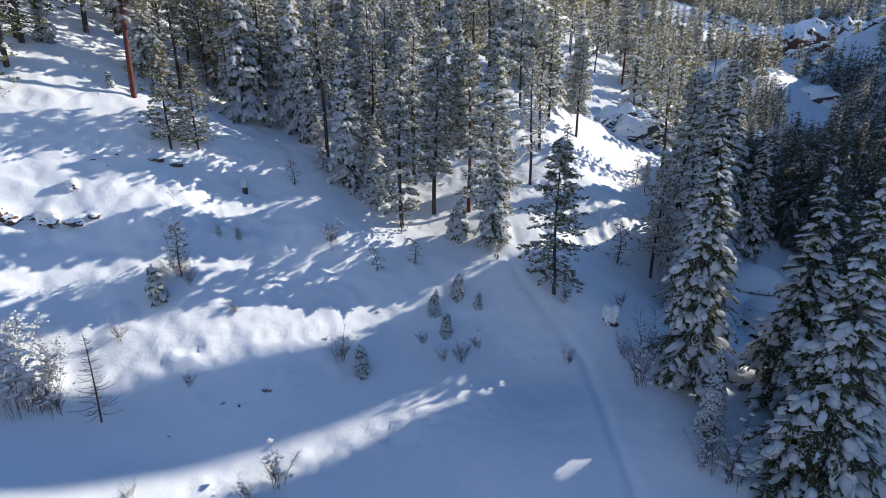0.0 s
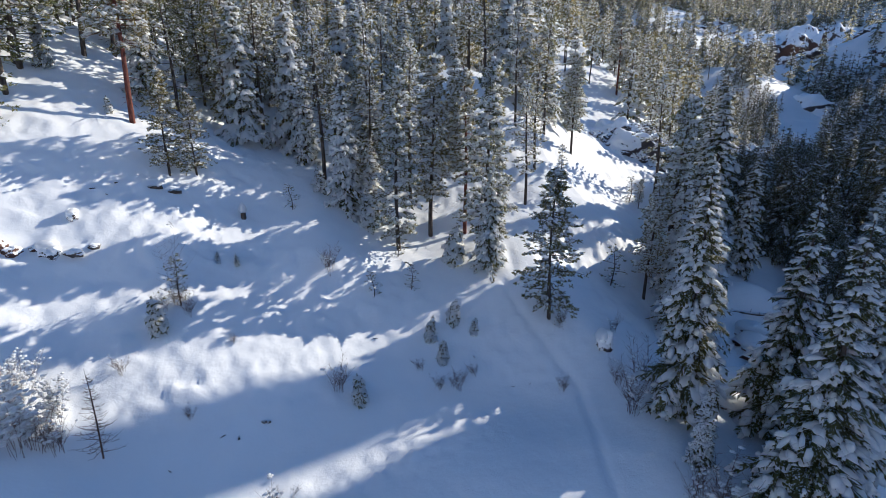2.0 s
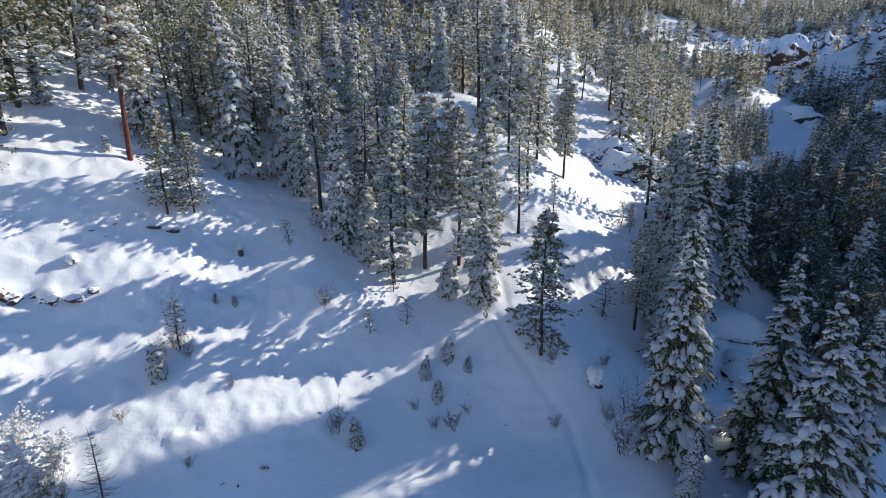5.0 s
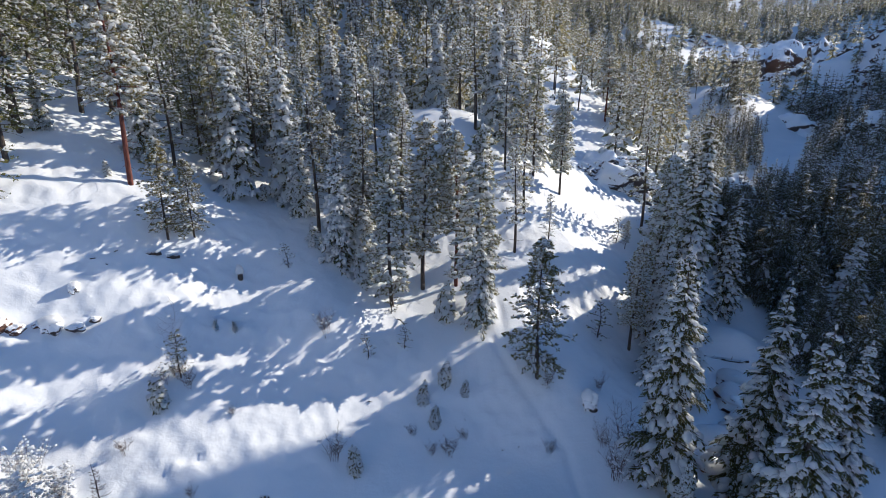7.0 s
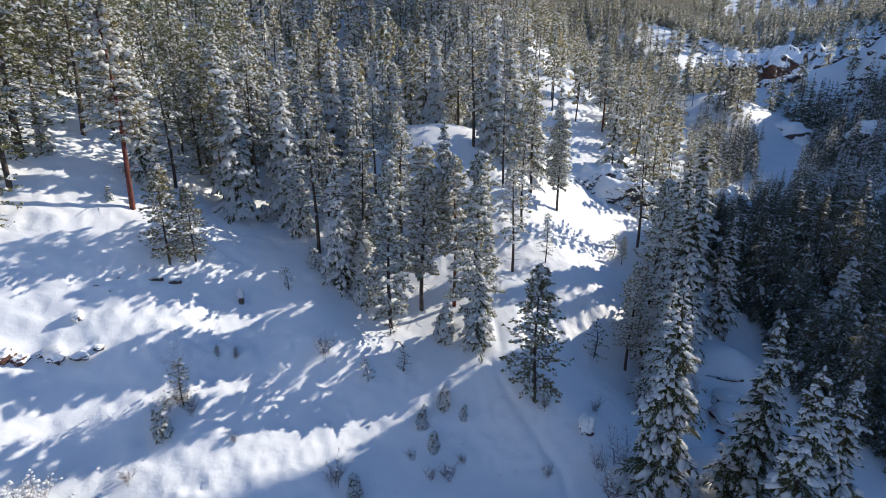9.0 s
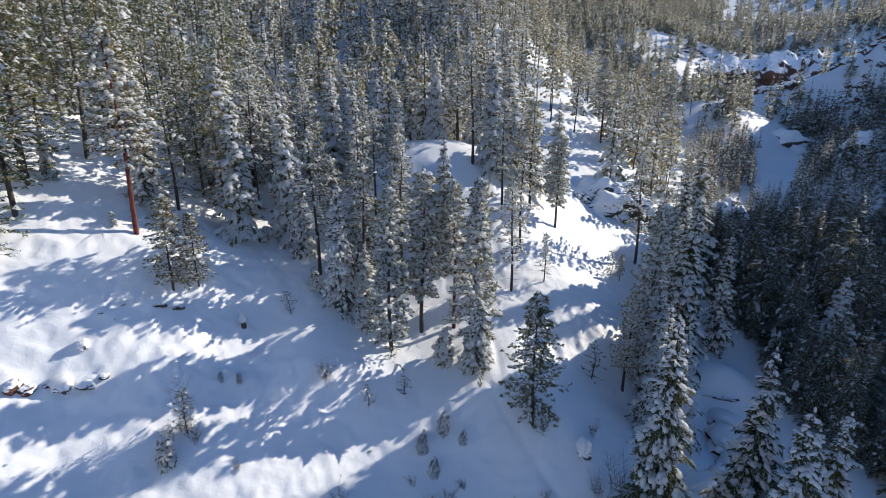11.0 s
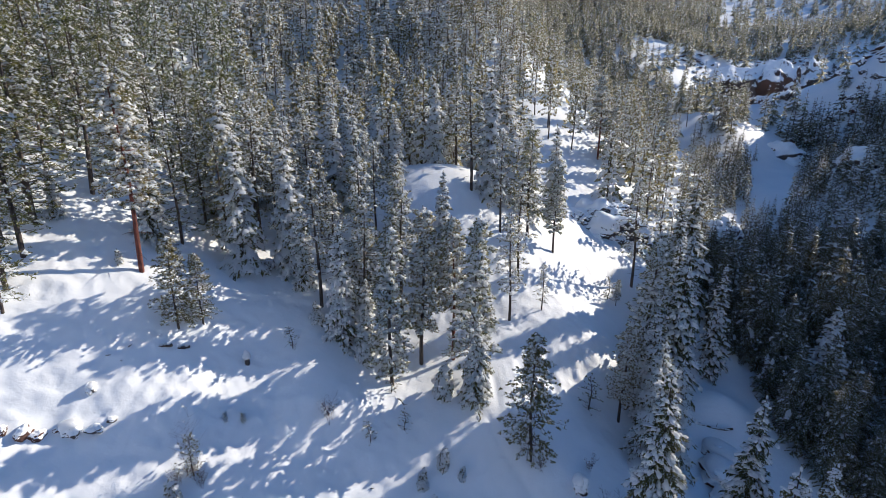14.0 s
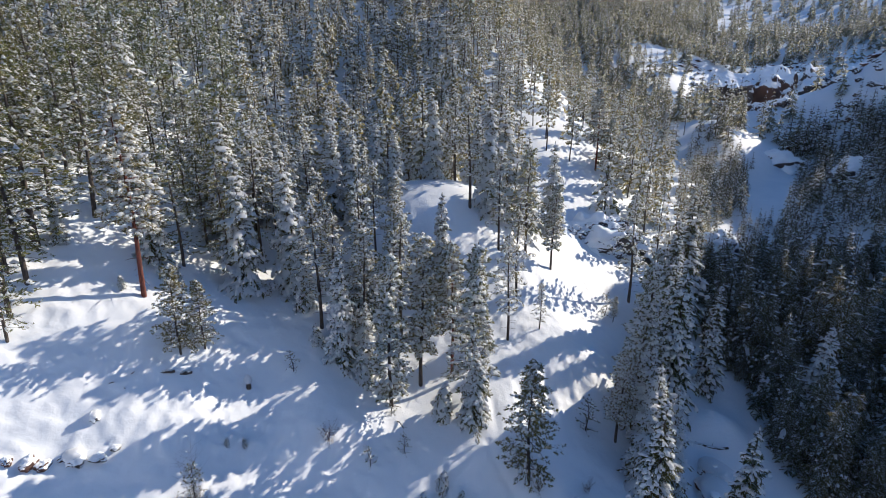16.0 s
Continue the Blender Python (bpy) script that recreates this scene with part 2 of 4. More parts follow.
def relief(x, y):
    """Drifts, lumps and hollows of the snow."""
    x, y = np.asarray(x, float), np.asarray(y, float)
    e = 1.5
    steep = np.hypot(land(x + e, y) - land(x - e, y), land(x, y + e) - land(x, y - e)) / (2 * e)
    rough = 0.10 + 0.9 * np.clip((steep - 0.35) / 0.45, 0, 1)
    near = np.clip(1.4 - np.hypot(x, y - 40) / 90, 0, 1)
    z = 0.45 * SWELL(x * 0.16 + 4, y * 0.16 + 9) + 0.16 * DRIFT(x * 0.45 + y * 0.1, y * 0.5) * (0.5 + rough)
    z = z + near * rough * (0.30 * LUMP(x * 0.9 + 7, y * 0.9) + 0.24 * LUMP(x * 2.0, y * 2.0 + 5))
    for cx, cy, rx, ry, deep in ((14.5, 52.0, 5.0, 5.0, 0.9), (-20.0, 40.5, 9.0, 3.0, 0.5), (8.0, 49.0, 3.0, 4.0, 0.6)):  # furrows where snow slid down the banks
        z = z + deep * LUMP(x * 1.1 + 3, y * 0.16) * np.exp(-((x - cx) / rx) ** 2 - ((y - cy) / ry) ** 2)
    for cx, cy, bearing, half, wide in ((-23.5, 39.6, 20, 11, 2.0), (-15.5, 31.3, 24, 9, 1.6), (-6.0, 26.6, 26, 9, 1.3)):  # tumbled lumps along the banks
        c, s = math.cos(radians(bearing)), math.sin(radians(bearing))
        u, v = (x - cx) * c + (y - cy) * s, (y - cy) * c - (x - cx) * s
        on = np.exp(-(u / half) ** 4 - (v / wide) ** 2)
        z = z + on * (0.10 * LUMP(u * 1.5 + 2 * LUMP(u * 0.4, v * 0.4), v * 0.5 + 2) + 0.22 * LUMP(u * 0.55 + 9, v * 0.7) + 0.24 * DRIFT(x * 1.7, y * 1.7) + 0.30 * LUMP(x * 2.6, y * 2.6))
    gap = np.full(np.shape(x), 9.0)
    for (ax, ay), (bx, by) in zip(TRACK, TRACK[1:]):
        t = np.clip(((x - ax) * (bx - ax) + (y - ay) * (by - ay)) / ((bx - ax) ** 2 + (by - ay) ** 2), 0, 1)
        gap = np.minimum(gap, np.hypot(x - ax - t * (bx - ax), y - ay - t * (by - ay)))
    z = z - 0.20 * np.exp(-(gap / 0.33) ** 2)
    z = z + 2.2 * np.exp(-((x - 37.5) / 3.6) ** 2 - ((y - 55) / 3.2) ** 2)  # rounded snow mound in the ravine
    far = np.clip((np.hypot(x, y) - 90) / 120, 0, 1)
    return z + far * (5.0 * SWELL(x * 0.03, y * 0.03 + 3) + 2.5 * DRIFT(x * 0.07, y * 0.07))


def ground_z(x, y):
    return float(land(x, y) + relief(x, y))


def axis(lo, hi, step, far_lo, far_hi, grow):
    a = list(np.arange(lo, hi + 1e-6, step))
    s = step
    while a[-1] < far_hi:
        s *= grow
        a.append(a[-1] + s)
    s = step
    while a[0] > far_lo:
        s *= grow
        a.insert(0, a[0] - s)
    return np.array(a)


def mesh_object(name, verts, faces, mat, parent=None, smooth=True, label=""):
    me = bpy.data.meshes.new(name)
    me.from_pydata(verts, [], faces)
    me.materials.append(mat)
    if smooth:
        me.polygons.foreach_set("use_smooth", [True] * len(me.polygons))
    me.update()
    ob = new(name, me)
    if parent:
        ob.parent = parent
    if label:
        ob["label"] = label
    return ob


def build_ground():
    xs, ys = axis(-44, 34, 0.30, -1800, 1800, 1.05), axis(18, 62, 0.30, -1200, 2200, 1.045)
    gx, gy = np.meshgrid(xs, ys)
    gz = land(gx, gy) + relief(gx, gy)
    v = np.stack([gx, gy, gz], -1).reshape(-1, 3)
    w, h = len(xs), len(ys)
    i = (np.arange(h - 1)[:, None] * w + np.arange(w - 1)[None, :]).ravel()
    f = np.stack([i, i + 1, i + w + 1, i + w], -1)
    ob = mesh_object("ground", v.tolist(), f.tolist(), SNOW)
    tagged(ob, "snow-covered hillside with drifts, banks and a ravine", "ground", kind="structure")


build_ground()


def build_shade_rise(name, u0, u1, q0, q1, high, sun_gaps, label):
    """An unseen steep rise added towards the sun to cast shade: it runs u0 to u1 metres off along the sun's bearing and
    q0 to q1 across it.
    """
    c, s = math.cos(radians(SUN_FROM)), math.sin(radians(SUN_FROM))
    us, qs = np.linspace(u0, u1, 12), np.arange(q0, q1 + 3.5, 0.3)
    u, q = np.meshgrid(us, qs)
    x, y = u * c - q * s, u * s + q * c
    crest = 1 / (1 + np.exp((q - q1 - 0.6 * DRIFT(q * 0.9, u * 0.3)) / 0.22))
    # gaps cut in the crest to let streaks of sun through
    for at, wide in sun_gaps:
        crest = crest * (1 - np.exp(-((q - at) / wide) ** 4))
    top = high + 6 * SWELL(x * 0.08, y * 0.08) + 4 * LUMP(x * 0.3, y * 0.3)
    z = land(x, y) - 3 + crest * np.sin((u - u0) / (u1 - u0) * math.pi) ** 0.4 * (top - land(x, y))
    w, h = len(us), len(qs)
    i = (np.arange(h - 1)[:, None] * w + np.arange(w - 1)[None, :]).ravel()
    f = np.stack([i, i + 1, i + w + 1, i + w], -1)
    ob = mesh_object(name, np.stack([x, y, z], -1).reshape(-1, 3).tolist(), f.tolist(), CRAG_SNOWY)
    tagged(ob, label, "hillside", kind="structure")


# both stand out of view and are added only to block the sun
build_shade_rise("bluff", 146, 190, -80, 34.6, 108, ((27.1, 1.1), (18.3, 0.9)), "unseen rock wall added to shade the foreground and ravine")
build_shade_rise("ridge", 186, 220, 36, 55, 72, (), "unseen snowy rise added to keep the ravine in shade")


# ---- tree building ----
class Soup:
    """Vertices and faces gathered for one mesh."""
    def __init__(self):
        self.v, self.f, self.n = [], [], 0

    def add(self, verts, faces):
        self.v.extend([tuple(p) for p in verts])
        self.f.extend([tuple(i + self.n for i in q) for q in faces])
        self.n += len(verts)

    def blade(self, p, d, side, width):
        """A flat spray of needles from p along d."""
        self.add([p, p + d * 0.7 + side * width * 1.15, p + d - side * width * 0.8], [(0, 1, 2)])

    def tube(self, pts, radii, sides=6):
        pts = [np.array(p, float) for p in pts]
        verts, faces = [], []
        for k, (p, r) in enumerate(zip(pts, radii)):
            t = pts[min(k + 1, len(pts) - 1)] - pts[max(k - 1, 0)]
            t = t / (np.linalg.norm(t) + 1e-9)
            a = np.cross(t, (0.0, 1.0, 0.0) if abs(t[1]) < 0.9 else (1.0, 0.0, 0.0))
            a /= np.linalg.norm(a)
            b = np.cross(t, a)
            for s in range(sides):
                w = 2 * math.pi * s / sides
                verts.append(p + r * (math.cos(w) * a + math.sin(w) * b))
        for k in range(len(pts) - 1):
            for s in range(sides):
                u = (s + 1) % sides
                faces.append((k * sides + s, k * sides + u, (k + 1) * sides + u, (k + 1) * sides + s))
        self.add(verts, faces)

    def pad(self, c, along, across, up, rng, seg=6):
        """A lumpy cushion of snow with half-axes along, across and up."""
        if seg < 5:
            verts = [c + up]
            for s in range(seg + 1):
                w = 2 * math.pi * s / (seg + 1) + 0.6
                k = rng.uniform(0.8, 1.2)
                verts.append(c + along * (k * math.cos(w)) + across * (k * math.sin(w)) - up * 0.4)
            self.add(verts, [(0, 1 + s, 1 + (s + 1) % (seg + 1)) for s in range(seg + 1)])
            return
        verts = [c + up]
        for h, r in ((0.55, 0.8), (-0.25, 1.0)):
            for s in range(seg):
                w = 2 * math.pi * (s + 0.5 * (h < 0)) / seg
                k = r * rng.uniform(0.6, 1.3)
                verts.append(c + along * (k * math.cos(w)) + across * (k * math.sin(w)) + up * (h * rng.uniform(0.8, 1.2)))
        verts.append(c - up * 0.6)
        faces = []
        for s in range(seg):
            u = (s + 1) % seg
            faces += [(0, 1 + s, 1 + u), (1 + s, 1 + seg + s, 1 + seg + u, 1 + u), (1 + seg + s, 2 * seg + 1, 1 + seg + u)]
        self.add(verts, faces)


UP = np.array((0.0, 0.0, 1.0))


def spruce_parts(seed, whorls, per, twigs, pads, height=12.0, reach=2.3, seg=5, skirt=0.05, clumps=0.0, bulk=1.0, sides=7, gaps=0.14):
    """Wood, needles and snow of a conifer with drooping boughs; most snow lies on the side away from the sun."""
    rng = random.Random(seed)
    wood, crown, snow = Soup(), Soup(), Soup()
    bend = [rng.uniform(-0.2, 0.2) for _ in range(4)]

    def axis_at(h):
        q = h / height
        return np.array((bend[0] * math.sin(3 * q) + bend[1] * q, bend[2] * math.sin(3 * q) + bend[3] * q, h))
    wood.tube([axis_at(height * k / 6) - UP * (0.5 if k == 0 else 0) for k in range(7)], [0.013 * height * (1 - 0.96 * k / 6) + 0.012 for k in range(7)], sides)
    for i in range(whorls):
        f = (i + rng.random() * 0.8) / whorls
        h = height * (skirt + (0.985 - skirt) * f)
        turn = rng.random() * 6.28
        wide = rng.uniform(0.68, 1.2)
        for k in range(per if f < 0.85 else max(3, per - 2)):
            if rng.random() < gaps:
                continue
            a = turn + 6.283 * k / per + rng.uniform(-0.45, 0.45)
            length = (reach * (1 - f) ** 0.85 * wide * rng.uniform(0.42, 1.28) + 0.16) * (0.6 + 0.4 * min(1, f / 0.1))
            out = np.array((math.cos(a), math.sin(a), 0.0))
            side = np.array((-out[1], out[0], 0.0))
            lift, sag = 0.5 * f - 0.12 + rng.uniform(-0.15, 0.12), rng.uniform(0.35, 0.85) * (1 - 0.45 * f)
            shaded = 0.72 - 0.12 * math.cos(a - radians(SUN_FROM))
            thick = 1.1 - 0.75 * f

            def at(s):
                return axis_at(h + rise) + out * length * s + UP * length * (lift * s - sag * s * s)
            rise = rng.uniform(-0.2, 0.2)
            for j in range(twigs):
                s = 0.12 + 0.80 * (j + rng.random() * 0.7) / twigs
                p = at(s)
                for sg in (-1, 1):
                    w = rng.uniform(0.45, 1.05)
                    d = out * math.cos(w) + side * (sg * math.sin(w))
                    ln = length * 0.42 * (1.15 - s) + 0.20 * rng.uniform(0.7, 1.3)
                    v = d * ln - UP * ln * rng.uniform(0.25, 0.85)
                    n1 = np.cross(v, UP)
                    n1 = n1 / (np.linalg.norm(n1) + 1e-9)
                    crown.blade(p, v, n1 + UP * rng.uniform(-0.5, 0.5), (0.10 * ln + 0.03) * bulk)
                    if rng.random() < shaded * pads / twigs:
                        q = p + v * rng.uniform(0.35, 0.8)
                        t = v / np.linalg.norm(v)
                        z = np.cross(t, n1)
                        z = z if z[2] > 0 else -z
                        big = (1.0 + (rng.random() < clumps) * rng.uniform(0.5, 1.2)) * min(1.0, thick + 0.25)
                        snow.pad(q + UP * 0.04, t * (0.20 * ln + 0.08) * big, n1 * (0.08 * ln + 0.06) * big * rng.uniform(0.7, 1.5), z * rng.uniform(0.12, 0.26) * big * thick, rng, seg)
                crown.blade(p, out * length * 0.15 - UP * (0.25 * length * (1.1 - s) + 0.15), side * rng.uniform(-0.6, 0.6) + out * 0.6, (0.06 * length + 0.05) * bulk)
            tip = at(1.0)
            crown.blade(at(0.7), (tip - at(0.7)) * 1.3, side, (0.07 * length + 0.03) * bulk)
            for s in (0.5, 0.72, 0.95)[: 3 if seg > 4 else 2]:
                if rng.random() < shaded * min(0.8, 0.3 * pads):
                    t = at(s + 0.1) - at(s - 0.1)
                    t = t / np.linalg.norm(t)
                    z = np.cross(t, side)
                    z = z if z[2] > 0 else -z
                    ln = (0.10 * length + 0.08) * rng.uniform(0.8, 1.5) * (1.0 if seg > 4 else 1.6)
                    snow.pad(at(s) + UP * 0.05 + side * rng.uniform(-0.1, 0.1) * length, t * ln * 1.3, side * ln * rng.uniform(0.5, 0.95), z * rng.uniform(0.11, 0.24) * thick, rng, seg)
    top = axis_at(height)
    for k in range(3):
        crown.blade(top - UP * 0.5, UP * 0.75, np.array((math.cos(k * 2.1), math.sin(k * 2.1), 0)), 0.07)
    snow.pad(top - UP * 0.1, np.array((0.09, 0, 0)), np.array((0, 0.09, 0)), UP * 0.25, rng, seg)
    return wood, crown, snow


def pine_parts(seed, boughs, tufts, spikes, height=14.0, reach=2.4, bare=0.35, snowy=0.6, lean=0.3, seg=5, dead=10, bulk=1.0, tuft=1.0, sides=8):
    """Wood, needles and snow of a pine with a bare lower trunk and tufted, drooping boughs."""
    rng = random.Random(seed)
    wood, crown, snow = Soup(), Soup(), Soup()
    bx, by = rng.uniform(-lean, lean), rng.uniform(-lean, lean)

    def axis_at(h):
        q = h / height
        return np.array((bx * q + 0.12 * math.sin(5 * q + seed), by * q + 0.1 * math.sin(4 * q), h))
    wood.tube([axis_at(height * k / 8) - UP * (0.5 if k == 0 else 0) for k in range(9)], [0.0125 * height * (1 - 0.92 * k / 8) + 0.01 for k in range(9)], sides)
    for i in range(boughs):
        f = (i + rng.random()) / boughs
        h = height * (bare + (0.97 - bare) * f)
        a = i * 2.4 + rng.uniform(-0.6, 0.6)
        shape = (0.55 + 0.45 * math.sin(min(1.0, f / 0.3) * 1.57)) * (1 - f) ** 0.6
        length = reach * shape * rng.uniform(0.5, 1.2) + 0.25
        out = np.array((math.cos(a), math.sin(a), 0.0))
        side = np.array((-out[1], out[0], 0.0))
        lift, curl = rng.uniform(-0.35, 0.2) + 0.4 * f, rng.uniform(-0.4, 0.15)
        shaded = snowy * (1 - 0.1 * math.cos(a - radians(SUN_FROM)))

        def at(s):
            return axis_at(h) + out * length * s + UP * length * (lift * s + curl * s * s)
        if sides > 3:
            wood.tube([at(0), at(0.5), at(1)], [0.010 * length + 0.010, 0.007 * length + 0.007, 0.006], 3)
        for j in range(tufts):
            s = 1.0 - 0.80 * (j / max(1, tufts - 0.3)) * rng.uniform(0.8, 1.1)
            c = at(s) + side * rng.uniform(-0.34, 0.34) * length * (1.2 - 0.6 * s) + UP * rng.uniform(-0.22, 0.12)
            size = rng.uniform(0.26, 0.46) * tuft * bulk ** 0.5
            for k in range(spikes):
                w, e = rng.random() * 6.283, rng.uniform(-0.6, 0.8)
                d = np.array((math.cos(w) * math.cos(e), math.sin(w) * math.cos(e), math.sin(e))) + out * 0.4
                n1 = np.cross(d, (rng.uniform(-1, 1), rng.uniform(-1, 1), rng.uniform(-1, 1)))
                n1 = n1 / (np.linalg.norm(n1) + 1e-9)
                crown.blade(c - d * 0.1, d * size, n1, size * 0.15 * bulk)
            if rng.random() < shaded:
                q = size * rng.uniform(0.4, 0.85)
                snow.pad(c + UP * size * 0.2 - out * 0.05, (out - UP * 0.25) * q, side * q * rng.uniform(0.45, 0.8), UP * size * rng.uniform(0.28, 0.55), rng, seg)
    for k in range(dead):
        h = height * rng.uniform(0.08, max(bare, 0.15) + 0.1)
        a = rng.random() * 6.283
        ln = rng.uniform(0.4, 1.5)
        p = axis_at(h)
        d = np.array((math.cos(a), math.sin(a), rng.uniform(-0.35, 0.1)))
        wood.tube([p, p + d * ln * 0.6, p + d * ln - UP * 0.1 * ln], [0.02, 0.014, 0.006], 3)
    return wood, crown, snow


PROTO = {}


def tree(key, x, y, height, turn, tags, z=None, tilt=(0, 0)):
    """Stands a tree of one of the built kinds at x, y with that height."""
    kind, native, parts, mats = KINDS[key]
    m = pose(x, y, (ground_z(x, y) if z is None else z) - 0.08, tilt[0], tilt[1], turn)
    s = height / native
    if (key, tags[0]) not in PROTO:
        root = new(kind)
        root.matrix_basis = m
        for nm, soup_mesh, lab in parts():
            o = new(nm, soup_mesh)
            o.parent = root
            if lab:
                o["label"] = lab
            if nm == "snow_load":
                o["kind"] = "stuff"
        PROTO[(key, tags[0])] = root
        t = root
    else:
        t = copy_thing(PROTO[(key, tags[0])], m)
    t.scale = (s, s, s)
    tagged(t, tags[0], tags[1], tags[2] if len(tags) > 2 else "")
    return t


def as_mesh(name, soup, mat, smooth):
    me = bpy.data.meshes.new(name)
    me.from_pydata(soup.v, [], soup.f)
    me.materials.append(mat)
    if smooth:
        me.polygons.foreach_set("use_smooth", [True] * len(me.polygons))
    me.update()
    return me


KINDS = {}


def kind_of(key, kind, native, soups, bark, needle):
    wood, crown, snow = soups
    meshes = [("trunk", as_mesh("trunk", wood, bark, True), ""), ("crown", as_mesh("crown", crown, needle, False), "")]
    if snow.n:
        meshes.append(("snow_load", as_mesh("snow_load", snow, CLUMP, True), "white snow lying on the boughs"))
    KINDS[key] = (kind, native, lambda: meshes, None)


for k in range(4):
    kind_of(f"spruce_a{k}", "spruce_tree", 12, spruce_parts(10 + k, 32, 7, 8, 4.4, reach=(2.4, 2.8, 2.1, 2.5)[k], clumps=0.45, seg=5), BARK, NEEDLE_SPRUCE)
    kind_of(f"spruce_b{k}", "spruce_tree", 12, spruce_parts(20 + k, 28, 6, 4, 3.9, reach=(2.5, 2.9, 2.1, 2.6)[k], seg=4, clumps=0.4, bulk=1.0), BARK, NEEDLE_SPRUCE)
    kind_of(f"spruce_c{k}", "spruce_tree", 12, spruce_parts(30 + k, 14, 5, 1, 2.2, reach=(2.4, 2.6, 2.1, 2.3)[k], seg=3, clumps=1.0, bulk=3.2, sides=3), BARK, NEEDLE_FROST)
    # spruce_s: far ravine spruce with little snow and shade-toned needles
    kind_of(f"spruce_s{k}", "spruce_tree", 12, spruce_parts(35 + k, 14, 5, 1, 0.35, reach=(2.5, 2.7, 2.2, 2.4)[k], seg=3, clumps=1.0, bulk=3.4, sides=3), BARK, NEEDLE_SHADE)
    kind_of(f"pine_a{k}", "pine_tree", 14, pine_parts(40 + k, (104, 80, 80, 80)[k], 8, 12, reach=(3.3, 1.95, 1.9, 2.3)[k], bare=(0.10, 0.10, 0.24, 0.36)[k], snowy=(0.45, 1.0, 1.0, 0.9)[k]), BARK if k != 3 else BARK_RED, NEEDLE_EDGE if k else NEEDLE_PINE)
    kind_of(f"pine_b{k}", "pine_tree", 14, pine_parts(50 + k, 54, 5, 7, reach=2.5, bare=(0.18, 0.28, 0.36, 0.24)[k], snowy=0.95, seg=4), BARK, NEEDLE_FROST)
    kind_of(f"pine_c{k}", "pine_tree", 14, pine_parts(60 + k, 32, 4, 3, reach=2.4, bare=(0.2, 0.3, 0.25, 0.35)[k], snowy=0.85, seg=3, dead=0, bulk=2.6, sides=3), BARK, NEEDLE_FROST)
    kind_of(f"pine_g{k}", "pine_tree", 14, pine_parts(55 + k, 66, 6, 7, reach=2.9, bare=(0.08, 0.16, 0.12, 0.2)[k], snowy=0.36, seg=4), BARK, NEEDLE_OLIVE)
    kind_of(f"pine_h{k}", "pine_tree", 14, pine_parts(65 + k, 36, 4, 3, reach=3.0, bare=(0.1, 0.2, 0.15, 0.25)[k], snowy=0.45, seg=3, dead=0, bulk=2.4, sides=3), BARK, NEEDLE_OLIVE)
kind_of("pole_pine", "pine_tree", 5, pine_parts(47, 38, 4, 9, height=5, reach=1.5, bare=0.10, snowy=0.3, tuft=0.6, dead=6), BARK, NEEDLE_PINE)
for k in range(2):
    # near ravine spruce, little snow, shade put into its needle colour
    kind_of(f"spruce_r{k}", "spruce_tree", 12, spruce_parts(25 + k, 34, 7, 6, 0.3, reach=2.7, seg=4), BARK, NEEDLE_SHADE)
for k in range(3):
    kind_of(f"spruce_n{k}", "spruce_tree", 18, spruce_parts(15 + k, 42, 7, 11, 2.2, height=18, reach=(2.7, 3.2, 2.6)[k], clumps=0.6, seg=6, gaps=0.2), BARK, NEEDLE_SPRUCE)
    kind_of(f"sapling{k}", "spruce_sapling", 2.2, spruce_parts(70 + k, 10, 6, 4, 3, height=2.2, reach=(0.6, 0.75, 0.45)[k], skirt=0.08, seg=4), BARK, NEEDLE_SPRUCE)
    kind_of(f"pinelet{k}", "pine_sapling", 2.5, pine_parts(80 + k, 18, 3, 8, height=2.5, reach=0.75, bare=0.08, snowy=0.5, lean=0.1, dead=0, tuft=0.5), BARK, NEEDLE_PINE)

# trees that stand apart: kind, x, y, height, turn
SPRUCE_TAG = ("dark green spruce heavily laden with white snow", "tree", "spruces on the slope")
PINE_TAG = ("green pine with dark trunk and patches of snow", "tree", "pines on the slope")
RED_TAG = ("tall pine with a bare rusty-red trunk", "tree", "pines on the slope")
EDGE_TREES = [
    ("pine_a0", 9.8, 41.5, 13.8, 0),
    ("pinelet1", 18.3, 49.7, 4.6, 0),
    ("spruce_a2", -15.5, 59.0, 11.0, 33),
    ("spruce_a2", -10.0, 52.6, 13.7, 210),
    ("spruce_a0", -8.5, 59.0, 12.3, 300),
    ("pine_a1", -4.1, 48.9, 18.0, 120),
    ("pine_a2", -0.8, 52.1, 18.8, 10),
    ("pine_a3", 2.9, 53.1, 17.4, 30),
    ("spruce_a0", 4.9, 47.3, 9.7, 70),
    ("pine_a1", 4.8, 49.0, 19.8, 220),
    ("pine_a2", 19.7, 75.3, 14.1, 300),
    ("pine_b0", 15.2, 62.1, 6.8, 0),
    ("pine_a1", -4.5, 66.9, 12.6, 15),
    ("spruce_a2", 1.8, 63.7, 13.9, 25),
    ("pine_b1", 10.4, 59.8, 14.5, 0),
    ("pine_b3", 12.6, 66.3, 15.5, 50),
    ("pine_g3", 15.3, 74.6, 16.5, 200),
    ("pine_b1", 10.7, 72.0, 15.0, 250),
    ("pine_a3", 44.0, 128.2, 20.9, 0),
    ("pine_a2", 46.7, 127.0, 15.7, 0),
    ("pine_a1", 67.5, 142.7, 18.9, 0),
]
